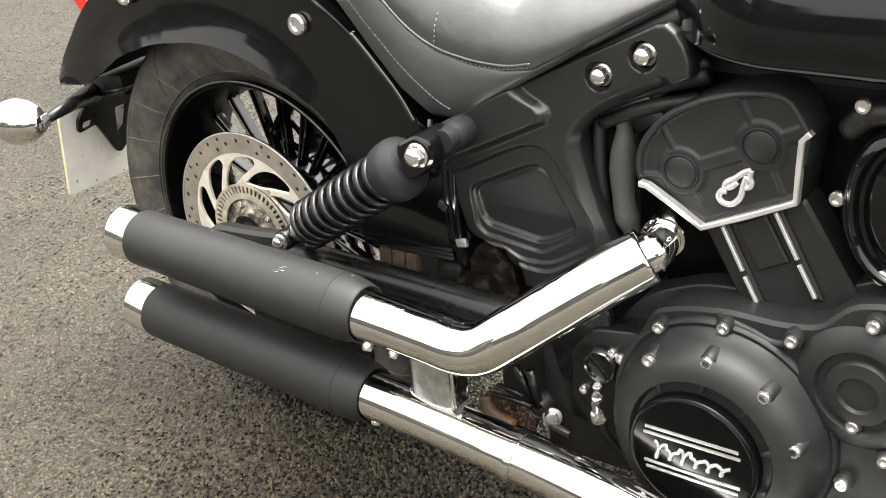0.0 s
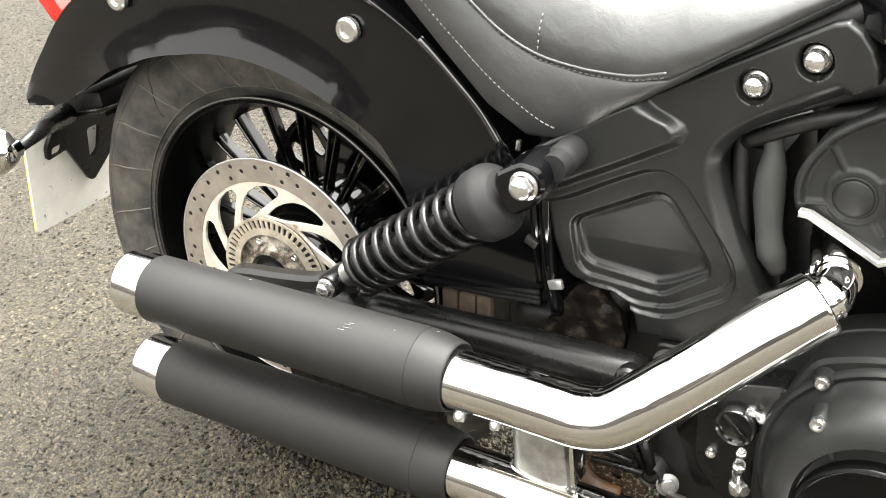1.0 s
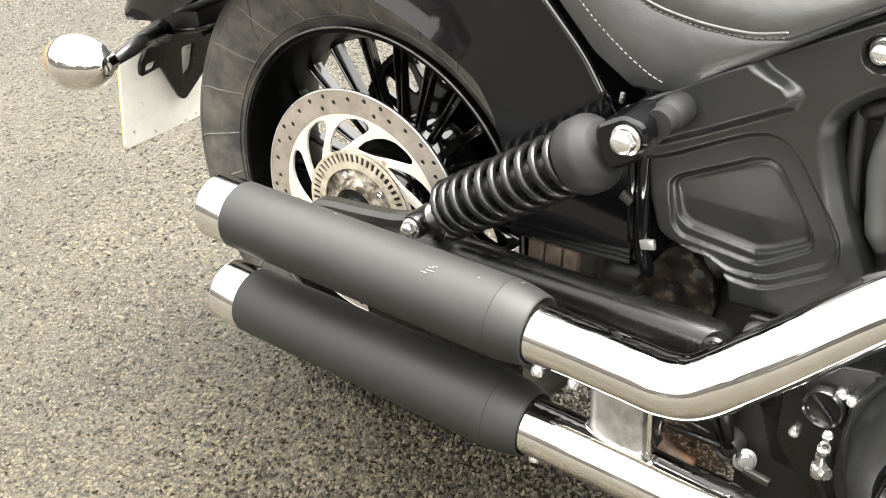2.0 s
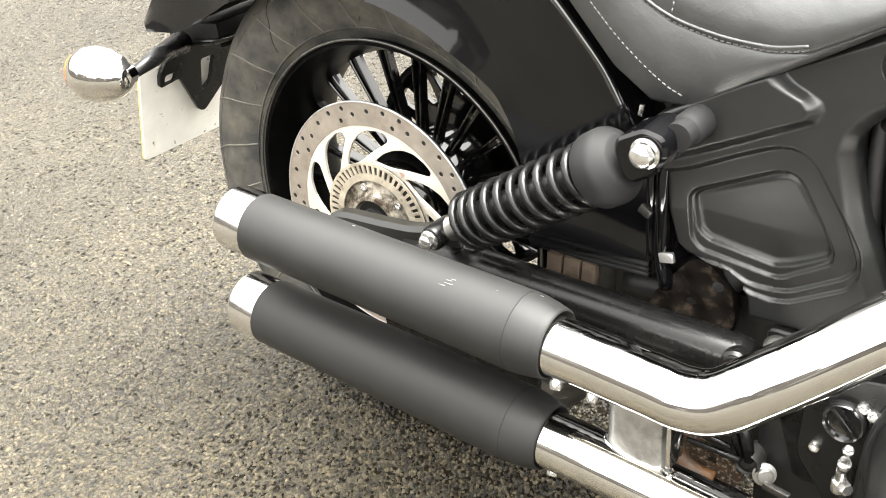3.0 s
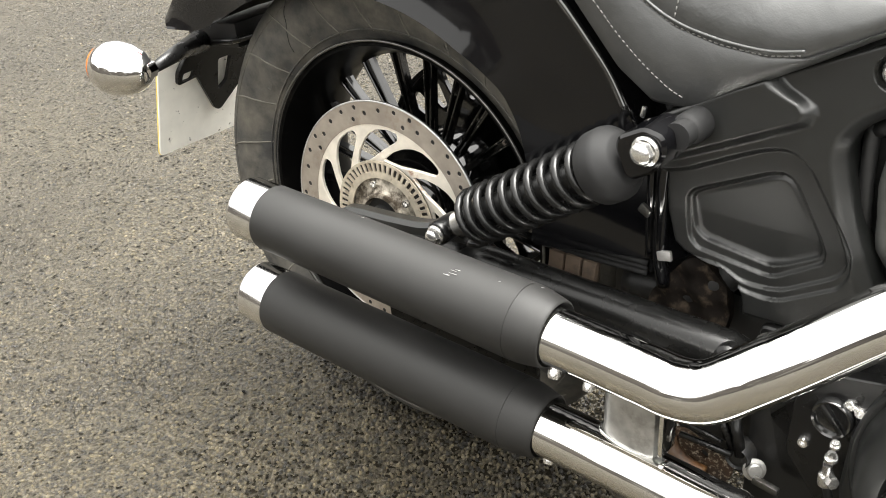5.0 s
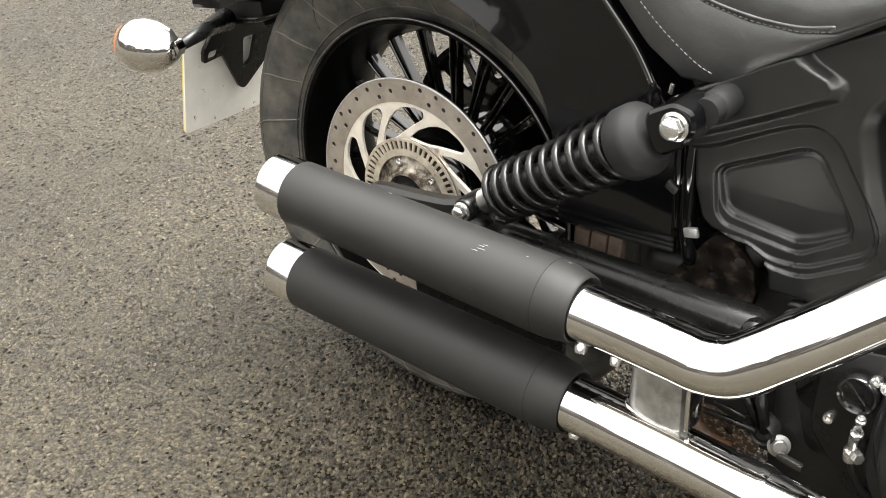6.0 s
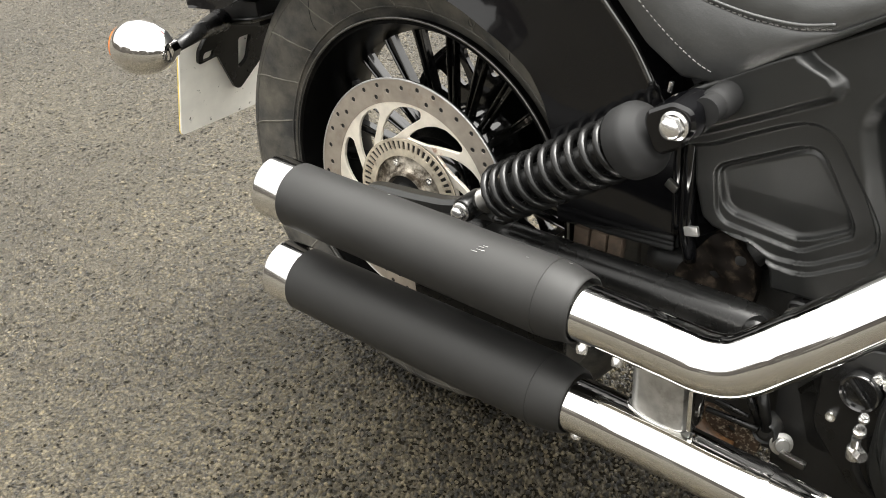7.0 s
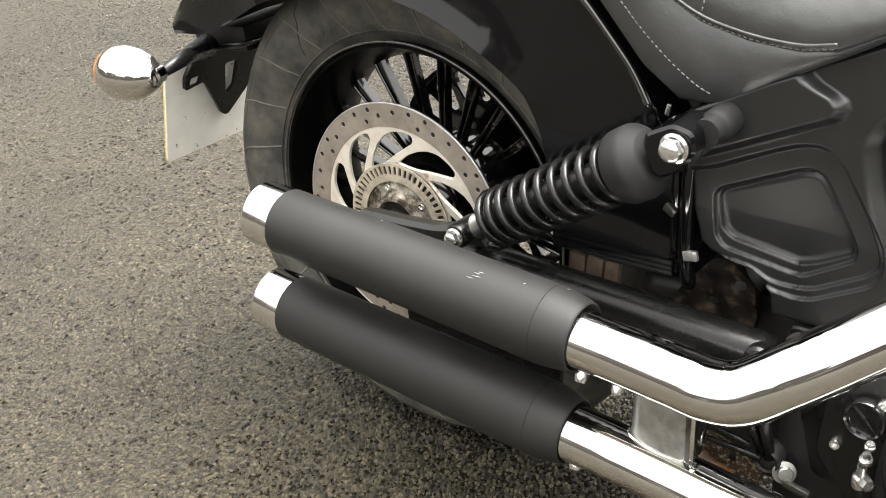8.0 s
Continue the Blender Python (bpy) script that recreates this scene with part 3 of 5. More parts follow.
def build_pulley():
    """The belt pulley on the wheel's far side, with oval windows."""
    holes = []
    for k in range(22):
        a = 360 / 22 * k + 15.2
        c = [polar(r, a + w) for r, w in ((0.092, -3.2), (0.092, 3.2), (0.118, 5.4), (0.136, 4.6), (0.136, -4.6), (0.118, -5.4))]
        holes.append(rounded(c, 0.006, 3)[::-1])
    pulley = part("drive_pulley", plate([polar(0.145, a) for a in range(0, 360, 4)], holes, 0.100, 0.108, bevel=0.0015), WHEEL, bike, "black belt drive pulley", smooth=30)
    part("pulley_flange", lathe([(0.144, -0.094), (0.150, -0.094), (0.150, -0.096), (0.145, -0.097), (0.145, -0.118), (0.150, -0.119), (0.150, -0.122), (0.144, -0.122)], AXLE, seg=72, closed=True), BLACKMETAL, pulley)
    part("drive_belt", tube([(0.0, 0.107, 0.464), (0.60, 0.107, 0.40)], 0.012, 10), DARK, bike)
    part("belt_guard", plate(rounded([(0.02, 0.385), (0.10, 0.44), (0.32, 0.43), (0.62, 0.39), (0.62, 0.31), (0.30, 0.30), (0.12, 0.285), (0.04, 0.31)], 0.02), [], 0.120, 0.128, bevel=0.002), DARK, bike, "black belt guard on the far side")


def build_brake():
    y = -0.0911
    holes = [[polar(0.1195, -a) for a in range(0, 360, 4)]]
    for g in range(10):
        for da, r in ((0, 0.1275), (-3.3, 0.1414), (6.6, 0.1407), (16.7, 0.1378), (26.5, 0.1330)):
            x, z = polar(r, g * 36 + 4.8 + da)
            holes.append(circle(x, z, 0.0031, 10))
    disc = part("brake_disc", plate([polar(0.149, a) for a in range(0, 360, 3)], holes, y, y + 0.0012, bevel=0.0002), DISC, bike, "worn drilled steel brake disc", smooth=30)
    part("disc_edge", tube([(polar(0.1486, a)[0], y + 0.0008, polar(0.1486, a)[1]) for a in range(0, 361, 3)], 0.0013, 8, caps=False), BRUSHED, disc, "bright polished disc edge")
    # black ring added behind the drilled holes so that they look dark
    part("dark_hole_backing", plate([polar(0.1482, a) for a in range(0, 360, 3)], [[polar(0.1205, -a) for a in range(0, 360, 3)]], y + 0.0014, y + 0.0055), DARK, disc, smooth=30)
    outer = [polar(0.122, a) for a in range(0, 360, 3)]
    window = ((0.0750, 22), (0.0885, 12), (0.1000, 3), (0.1080, -4), (0.1135, -11), (0.1155, -20), (0.1148, -26.5), (0.1065, -27.5), (0.0965, -21.5), (0.0850, -11.5), (0.0758, 0), (0.0735, 10))
    cuts = [[polar(0.058, -a) for a in range(0, 360, 5)]] + [rounded([polar(r, 71 + 36 * k + t) for r, t in window], 0.004, 3) for k in range(10)]
    part("carrier", plate(outer, cuts, y + 0.0008, y + 0.0048, bevel=0.0007), CARRIER, disc, "pale steel disc carrier with curved windows", smooth=30)
    slots = [[polar(0.053, -a) for a in range(0, 360, 5)]]
    n = 54
    for k in range(n):
        a, w = 360 / n * k, 360 / n * 0.27
        slots.append([polar(0.0615, a - w), polar(0.0722, a - w), polar(0.0722, a + w), polar(0.0615, a + w)])
    part("tone_ring", plate([polar(0.0755, a) for a in range(0, 360, 4)], slots, -0.0975, -0.0955), TONE, disc, "dull slotted sensor ring", smooth=30)
    # dark ring added under the slots in place of their shade
    part("ring_backing", plate([polar(0.0738, a) for a in range(0, 360, 4)], [[polar(0.0600, -a) for a in range(0, 360, 5)]], -0.0953, -0.0925), DARK, disc, smooth=30)
    part("hub_flange", lathe([(0.056, 0.088), (0.056, 0.093), (0.040, 0.095), (0.034, 0.099), (0.034, 0.104), (0.030, 0.105), (0.028, 0.098), (0, 0.098)], AXLE, seg=48), HUB, bike)
    part("hub_seal", lathe([(0.0285, 0.096), (0.027, 0.0995), (0.019, 0.0995), (0.018, 0.106), (0.012, 0.107), (0.0, 0.107)], AXLE, seg=32), DARK, bike)
    for k in range(5):
        x, z = polar(0.045, 72 * k + 40)
        screw("disc_bolt", (x, -0.093, z), 0.0052, disc, material=ZINC, hexagon=False)


def silencer(name, tip, end, r_tip, r_seam, r_end):
    """A matte sleeve with a chrome tip, a thin seam and a necked front end."""
    a, b = Vector(tip), Vector(end)
    d = (b - a).normalized()
    n = (b - a).length
    up, seam = 0.0395, n - 0.036
    rr = lambda s: r_tip + (r_seam - r_tip) * s / seam
    prof = [(rr(up) - 0.003, up + 0.0005), (rr(up) - 0.0004, up), (rr(up), up + 0.0008)]
    prof += [(rr(seam * k), seam * k) for k in (0.3, 0.5, 0.7, 0.9)]
    prof += [(r_seam, seam - 0.0006), (r_seam - 0.0005, seam - 0.0003), (r_seam - 0.0005, seam + 0.0002), (r_seam - 0.0001, seam + 0.0005)]
    prof += [(r_seam + (r_end - r_seam) * k ** 1.6, seam + 0.036 * k) for k in (0.2, 0.4, 0.6, 0.8, 0.96)]
    prof += [(r_end - 0.0004, n - 0.0006), (r_end - 0.0014, n), (r_end - 0.0024, n - 0.0020), (0.0287, n - 0.0160)]
    body = part(name, lathe(prof, a, d, 72), MUFFLER, bike, "matte black exhaust silencer with a chrome tip", smooth=50)
    r = rr(up) - 0.0009
    chrome = [(r, up + 0.003), (r, 0.0045), (r - 0.0007, 0.0018), (r - 0.0022, 0.0004), (r - 0.004, 0.0), (r - 0.0055, 0.0012), (r - 0.0062, 0.004), (r - 0.007, 0.05)]
    part("silencer_tip", lathe(chrome, a, d, 72), SATINCHROME, body, "polished chrome tip")
    part("baffle", lathe([(r - 0.006, 0.048), (0.018, 0.048), (0.017, 0.075), (0, 0.076)], a, d, 40), DARK, body)
    return body


def build_exhaust():
    silencer("upper_silencer", (-0.0465, -0.2745, 0.388), (0.3655, -0.273, 0.3670), 0.0366, 0.0394, 0.0338)
    silencer("lower_silencer", (-0.0530, -0.268, 0.2755), (0.3555, -0.268, 0.2530), 0.0368, 0.0394, 0.0335)
    stay = rounded([(0.095, 0.290), (0.115, 0.310), (0.300, 0.310), (0.300, 0.235), (0.150, 0.232), (0.100, 0.250)], 0.008)
    part("silencer_stay", plate(stay, [], -0.2060, -0.2005, bevel=0.001), BLACKMETAL, bike, "black steel plate behind the silencers", smooth=30)
    part("clamp_tab", plate(rounded([(0.335, 0.333), (0.338, 0.345), (0.372, 0.345), (0.377, 0.329), (0.366, 0.323)], 0.004), [], -0.281, -0.277, bevel=0.0008), DARK, bike, "dull steel clamp tab", smooth=30)
    for x, y, z, w in ((0.2530, -0.2945, 0.4056, 0.007), (0.2590, -0.2917, 0.4072, 0.009), (0.2575, -0.2885, 0.4087, 0.006), (0.2610, -0.2863, 0.4094, 0.005), (0.3060, -0.2802, 0.4088, 0.002), (0.3435, -0.2625, 0.4060, 0.003), (0.1204, -0.2652, 0.4180, 0.003)):
        c = Vector((x, y - 0.0002, z + 0.0002))
        part("scuff", tube([c - Vector((w * 0.5, 0.0012, -0.0004)), c + Vector((w * 0.5, -0.0002, 0.0000))], [0.0002, 0.0005, 0.0002], 6), BRUSHED, bike, "pale scuff mark")
    up = spline([(0.33, -0.275, 0.368), (0.40, -0.275, 0.365), (0.46, -0.275, 0.361), (0.495, -0.275, 0.359), (0.524, -0.271, 0.365), (0.556, -0.260, 0.387), (0.592, -0.241, 0.4125), (0.641, -0.211, 0.4475), (0.676, -0.186, 0.4695)], 10)
    part("upper_header", tube(up, [0.0285, 0.0285, 0.0288, 0.0292, 0.0294], 40), CHROME, bike, "polished chrome exhaust header")
    part("header_clamp", tube(spline([(0.666, -0.193, 0.463), (0.679, -0.177, 0.471), (0.676, -0.152, 0.474), (0.664, -0.122, 0.475), (0.655, -0.09, 0.476)], 6), [0.021, 0.020, 0.018, 0.017, 0.017], 24), CHROME, bike, "chrome header elbow")
    for x, y, z, d in ((0.678, -0.178, 0.4705, (0.65, 0.65, 0.4)), (0.676, -0.153, 0.474, (-0.2, 1.0, 0.1))):
        part("collar_ring", lathe([(0.019, -0.002), (0.0228, -0.0015), (0.0228, 0.0015), (0.019, 0.002)], (x, y, z), d, 28), CHROME, bike)
    lo = spline([(0.32, -0.27, 0.255), (0.40, -0.27, 0.251), (0.50, -0.268, 0.241), (0.60, -0.262, 0.224), (0.72, -0.25, 0.192), (0.84, -0.235, 0.155), (0.95, -0.22, 0.14)], 8)
    part("lower_header", tube(lo, 0.0285, 40), CHROME, bike, "polished chrome exhaust header")
    sec = [(0.4455 + 0.0295 * c, 0.258 + 0.0175 * w) for c, w in ((-0.9, -0.6), (-1, 0.1), (-0.97, 0.45), (-0.86, 0.72), (-0.6, 0.90), (-0.2, 1.0), (0.3, 1.0), (0.75, 0.92), (0.93, 0.75), (1, 0.4), (1, -0.6))]
    bm = bmesh.new()
    rings = [[bm.verts.new((q[0] + g * (q[0] - 0.446), -q[1] - g * 0.02, z)) for q in sec] for z, g in ((0.258, 0.10), (0.272, 0.02), (0.30, 0), (0.325, 0.0), (0.345, 0.03))]
    for a, b in zip(rings, rings[1:]):
        for k in range(len(a)):
            bm.faces.new((a[k], a[(k + 1) % len(a)], b[(k + 1) % len(a)], b[k]))
    bmesh.ops.recalc_face_normals(bm, faces=bm.faces)
    part("pipe_bracket", bm, STAINED, bike, "brushed steel bracket between the pipes")
    foot = spline([(q[0] + 0.08 * (q[0] - 0.446), -q[1] - 0.0005, 0.2745 - 26 * max(0, q[1] - 0.268) ** 2 + 0.15 * (0.446 - q[0])) for q in sec[1:-1]], 3)
    part("bracket_weld", tube(foot, 0.0026, 8), CHROME, bike)
    part("header_joint", lathe([(0.027, -0.006), (0.0302, -0.005), (0.0306, 0), (0.0302, 0.005), (0.027, 0.006)], (0.553, -0.2655, 0.2325), (0.1, 0.006, -0.018), 40), CHROME, bike, "chrome joint ring on the header")
    part("bracket_flange", slab((0.4835, -0.266, 0.307), (0.005, 0.026, 0.054), 0.002), CHROME, bike)
    for x, y, z, r in ((0.371, -0.283, 0.333, 0.0065), (0.409, -0.283, 0.334, 0.0055), (0.366, -0.281, 0.229, 0.0065)):
        part("clamp_bolt", lathe([(0, -0.014), (r * 0.6, -0.014), (r * 0.6, -0.004), (r, -0.003), (r * 1.05, 0.003), (r * 0.8, 0.007), (0, 0.008)], (x, y, z), (0.1, -0.55, -0.8), 14), ZINC, bike, "bright clamp bolt")


def build_rear_suspension():
    part("swingarm", tube([(0.09, -0.140, 0.324), (0.13, -0.144, 0.327), (0.20, -0.15, 0.333), (0.49, -0.16, 0.333), (0.505, -0.16, 0.333)], [0.022, 0.022, 0.023, 0.024, 0.020], 28), TUBE, bike, "satin black tubular swingarm")
    part("axle_plate", plate(rounded([(-0.06, 0.27), (0.17, 0.29), (0.195, 0.335), (0.170, 0.362), (0.130, 0.368), (0.100, 0.3575), (0.050, 0.3525), (0.0, 0.3495), (-0.022, 0.345), (-0.042, 0.325)], 0.014), [], -0.152, -0.135, bevel=0.005), SATIN, bike)
    low, top = Vector((0.152, -0.170, 0.374)), Vector((0.420, -0.195, 0.546))
    d = (top - low)
    n = d.length
    a, u, v = frame_of(d)
    shock = part("shock_body", lathe([(0, 0.02), (0.012, 0.02), (0.013, 0.05), (0.017, 0.052), (0.017, 0.25), (0, 0.25)], low, a, 28), BLACKMETAL, bike, "black coil-over rear shock absorber")
    pts = []
    for i in range(216):
        along = 0.0500 + 0.2070 * i / 215
        k = radians(84) + 2 * math.pi * ((max(along, 0.085) - 0.2184) / 0.0197 + (min(along, 0.085) - 0.085) / 0.0150)
        pts.append(low + a * along + 0.0287 * (math.cos(k) * u + math.sin(k) * v))
    part("coil_spring", tube(pts, 0.0044, 12), SPRING, shock, "black coil spring")
    part("shock_cover", lathe([(0.020, 0.246), (0.0345, 0.243), (0.0362, 0.246), (0.0366, 0.261), (0.0358, 0.265), (0.0340, 0.268), (0.0262, 0.277), (0.0240, 0.2785), (0, 0.2785)], low, a, 40), CAP, shock, "matte black rubber shock cover")
    part("lower_eye", lathe([(0, -0.022), (0.013, -0.022), (0.014, -0.018), (0.014, 0.012), (0.012, 0.015), (0, 0.015)], low, (0, -1, 0), 28), BLACKMETAL, shock)
    part("adjuster", lathe([(0.0135, 0.026)] + [(0.0148 if k % 2 else 0.0130, 0.026 + 0.0016 * k) for k in range(18)] + [(0.0135, 0.054)], low, a, 28), STEEL, shock, "threaded steel preload collar")
    screw("shock_bolt", (low.x, -0.186, low.z), 0.0085, bike, height=0.009)
    part("upper_eye", plate(rounded([(0.394, 0.516), (0.402, 0.512), (0.424, 0.524), (0.436, 0.545), (0.432, 0.562), (0.412, 0.566), (0.386, 0.552), (0.383, 0.541)], 0.006), [], -0.211, -0.165, bevel=0.003), PAINT, shock, smooth=30)
    part("mount_boss", lathe([(0.0158, 0.135), (0.0158, 0.168), (0.0150, 0.172), (0.013, 0.174), (0.013, 0.190), (0.0, 0.191)], (0.434, 0, 0.555), (0, -1, 0), 32), CAP, shock)
    screw("shock_bolt", (0.4165, -0.2125, 0.5455), 0.0108, bike, height=0.011)


def build_fender():
    """A flat-sided mudguard: skirt, rounded shoulder with a raised lip, and crown, ending in a flared tail."""
    bm = bmesh.new()
    rows = []
    for i in range(61):
        deg = 10.5 + (153 - 10.5) * i / 60
        k = max(0, (deg - 105) / 56)
        crown = float(np.interp(deg, [88, 118, 140, 154], [0.416, 0.408, 0.412, 0.426]))
        edge = float(np.interp(deg, [12, 25, 39, 47, 100, 117, 122.5, 128, 132, 138.6, 144.8, 148, 150.5, 153], [0.238, 0.252, 0.2765, 0.289, 0.289, 0.298, 0.304, 0.311, 0.315, 0.326, 0.342, 0.357, 0.378, 0.402]))
        edge = min(edge, crown - 0.014)
        w = 0.119 - 0.012 * k
        top = w - 0.010 * k
        flare = 0.013 * float(np.interp(deg, [40, 60, 118, 138], [0, 1, 1, 0]))
        sec = [(edge, -w - flare + 0.006), (edge, -w - flare)]
        for g, out in ((0.12, 0.62), (0.24, 0.28), (0.36, 0.07), (0.55, 0.0), (0.80, 0.0)):
            sec.append((edge + (crown - 0.008 - edge) * g, -(w + (top - w) * g) - flare * out))
        sec += [(crown - 0.006, -top + 0.002), (crown, -top + 0.012), (crown + 0.007, -top * 0.6), (crown + 0.012, 0)]
        sec = sec + [(r, -y) for r, y in sec[-2::-1]]
        rows.append([bm.verts.new((polar(r, deg)[0], y, polar(r, deg)[1])) for r, y in sec])
    for p, q in zip(rows, rows[1:]):
        for j in range(len(p) - 1):
            bm.faces.new((p[j], q[j], q[j + 1], p[j + 1]))
    bmesh.ops.recalc_face_normals(bm, faces=bm.faces)
    bmesh.ops.solidify(bm, geom=bm.faces[:], thickness=0.003)
    part("rear_fender", bm, PAINT, bike, "gloss black rear fender")
    bm = bmesh.new()
    arcs = [[bm.verts.new((polar(r, a)[0], y, polar(r, a)[1])) for y, r in ((-0.100, 0.343), (-0.086, 0.352), (0, 0.356), (0.086, 0.352), (0.100, 0.343))] for a in range(50, 149, 3)]
    for p, q in zip(arcs, arcs[1:]):
        for j in range(4):
            bm.faces.new((p[j], q[j], q[j + 1], p[j + 1]))
    bmesh.ops.solidify(bm, geom=bm.faces[:], thickness=0.003)
    part("fender_liner", bm, DARK, bike, "dirty black plastic fender liner")
    lip = [(polar(0.412, a)[0], -0.119, polar(0.412, a)[1]) for a in range(30, 100, 3)]
    part("fender_lip", tube(lip, 0.0022, 8), PAINT, bike)
    edge = spline([(0.262, -0.1225, 0.640), (0.276, -0.1225, 0.6265), (0.296, -0.1225, 0.605), (0.319, -0.1225, 0.579), (0.333, -0.1225, 0.558), (0.343, -0.1225, 0.540)], 5)
    part("fender_edge", tube(edge, 0.0038, 10), EDGE, bike, "rounded gloss fender edge")
    for x, z in ((0.178, 0.643), (-0.140, 0.655)):
        screw("fender_bolt", (x, -0.121, z), 0.0135, bike, height=0.008, hexagon=False)
    part("tail_light", slab((-0.345, 0, 0.62), (0.03, 0.11, 0.06), 0.01, (0, -35, 0)), RED, bike, "red tail light lens")


build_wheel()
build_pulley()
build_brake()
build_exhaust()
build_rear_suspension()
build_fender()


def build_side_panel():
    """A cast cover: two stepped recesses, a raised shock mount, bolt wells and a broad chamfer along the arch."""
    arch = [(0.694, 0.637), (0.665, 0.623), (0.629, 0.606), (0.589, 0.583), (0.573, 0.568), (0.566, 0.553), (0.568, 0.535), (0.575, 0.508), (0.584, 0.476), (0.596, 0.448), (0.607, 0.420)]
    outline = [(0.380, 0.520), (0.392, 0.552), (0.465, 0.5925), (0.561, 0.639), (0.656, 0.6845), (0.667, 0.6858), (0.6785, 0.6780), (0.6880, 0.6650), (0.6930, 0.6510)]
    outline += [(q.x, q.z) for q in spline([(x, 0, z) for x, z in arch], 4)]
    outline += [(0.608, 0.395), (0.596, 0.374), (0.560, 0.364), (0.486, 0.362), (0.484, 0.382), (0.477, 0.392), (0.461, 0.402), (0.418, 0.408), (0.407, 0.417), (0.399, 0.45), (0.396, 0.488)]
    recess = [
        rounded([(0.30, 0.450), (0.396, 0.4950), (0.417, 0.5010), (0.471, 0.5285), (0.497, 0.5405), (0.514, 0.5435), (0.528, 0.5405), (0.5405, 0.529), (0.570, 0.482), (0.5835, 0.455), (0.585, 0.437), (0.576, 0.4205), (0.5233, 0.3895), (0.508, 0.3860), (0.483, 0.3875), (0.46, 0.398), (0.30, 0.40)], 0.010),
        rounded([(0.30, 0.447), (0.396, 0.4915), (0.4175, 0.4975), (0.471, 0.525), (0.497, 0.5370), (0.513, 0.5400), (0.526, 0.537), (0.5375, 0.5265), (0.5665, 0.481), (0.5785, 0.4535), (0.580, 0.441), (0.571, 0.4285), (0.5225, 0.3990), (0.506, 0.3950), (0.480, 0.3945), (0.46, 0.405), (0.30, 0.41)], 0.010),
        rounded([(0.4185, 0.470), (0.4245, 0.4785), (0.500, 0.5150), (0.513, 0.5172), (0.5235, 0.512), (0.553, 0.462), (0.5585, 0.449), (0.557, 0.4375), (0.512, 0.4085), (0.503, 0.4070), (0.430, 0.4155), (0.4215, 0.426)], 0.006),
        rounded([(0.4225, 0.469), (0.427, 0.4752), (0.500, 0.5112), (0.5125, 0.5135), (0.5205, 0.509), (0.549, 0.4605), (0.5535, 0.449), (0.5515, 0.4415), (0.5204, 0.4230), (0.5035, 0.4170), (0.436, 0.4260), (0.427, 0.434)], 0.006),
    ]
    foot = [(0.360, 0.530), (0.385, 0.575), (0.481, 0.625), (0.512, 0.600), (0.5365, 0.589), (0.5405, 0.580), (0.535, 0.568), (0.500, 0.551), (0.403, 0.505), (0.370, 0.500)]
    face = [(0.360, 0.535), (0.385, 0.575), (0.478, 0.615), (0.494, 0.5985), (0.5215, 0.5885), (0.5265, 0.5825), (0.5235, 0.5755), (0.416, 0.522), (0.370, 0.512)]
    bolts = ((0.5945, 0.6275), (0.6435, 0.6530))
    arch_line = [(q.x, q.z) for q in spline([(x, 0, z) for x, z in arch[1:]], 4)]

    def height(p):
        # the upper and lower parts lean inwards a little
        h = 0.1370 - 0.085 * np.clip(p[:, 1] - 0.540, 0, None)
        h -= 0.08 * np.clip(0.455 - p[:, 1], 0, None)
        h += 0.07 * (p[:, 1] - 0.465) * ease(inside(p, recess[3]), 0.0, 0.006)
        for line in recess:
            h -= 0.0043 * ease(inside(p, line), -0.0010, 0.0013)
        out, top = inside(p, foot), inside(p, face)
        h += 0.0120 * ease(np.clip(out, 0, None) / (np.clip(out, 0, None) + np.clip(-top, 0, None) + 1e-5), 0.0, 1.0)
        h -= 0.0165 * (1 - ease(away(p, arch_line, closed=False), -0.006, 0.0145))
        h -= 0.0014 * (1 - ease(away(p, outline), 0.0, 0.0022))
        for x, z in bolts:
            r = np.hypot(p[:, 0] - x, p[:, 1] - z)
            h -= 0.0125 * (1 - ease(r, 0.0132, 0.0160))
        return h

    part("side_panel", pressed(outline, height, 0.0012, -0.098), SATIN, bike, "satin black cast side cover with pressed ribs", smooth=62)
    for x, z in bolts:
        screw("frame_bolt", (x, -0.1185 - 0.085 * (0.650 - z), z), 0.0092, bike, height=0.012, material=ZINC)
    # dark block added to hide the bright ground behind the linkage
    part("dark_filler", slab((0.49, -0.055, 0.245), (0.17, 0.06, 0.22), 0.012), DARK, bike)
    part("battery_box", slab((0.46, 0.01, 0.42), (0.30, 0.17, 0.26), 0.012), DARK, bike)


SEAT_X = [0.20, 0.25, 0.302, 0.344, 0.382, 0.424, 0.479, 0.535, 0.576, 0.659, 0.70]
SEAT_BOTTOM = [0.735, 0.684, 0.633, 0.588, 0.564, 0.566, 0.600, 0.631, 0.655, 0.697, 0.715]
SEAM_X = [0.20, 0.28, 0.33, 0.365, 0.402, 0.447, 0.492, 0.525, 0.56, 0.62, 0.70]
SEAM_Z = [0.80, 0.735, 0.688, 0.658, 0.639, 0.630, 0.627, 0.632, 0.650, 0.682, 0.722]


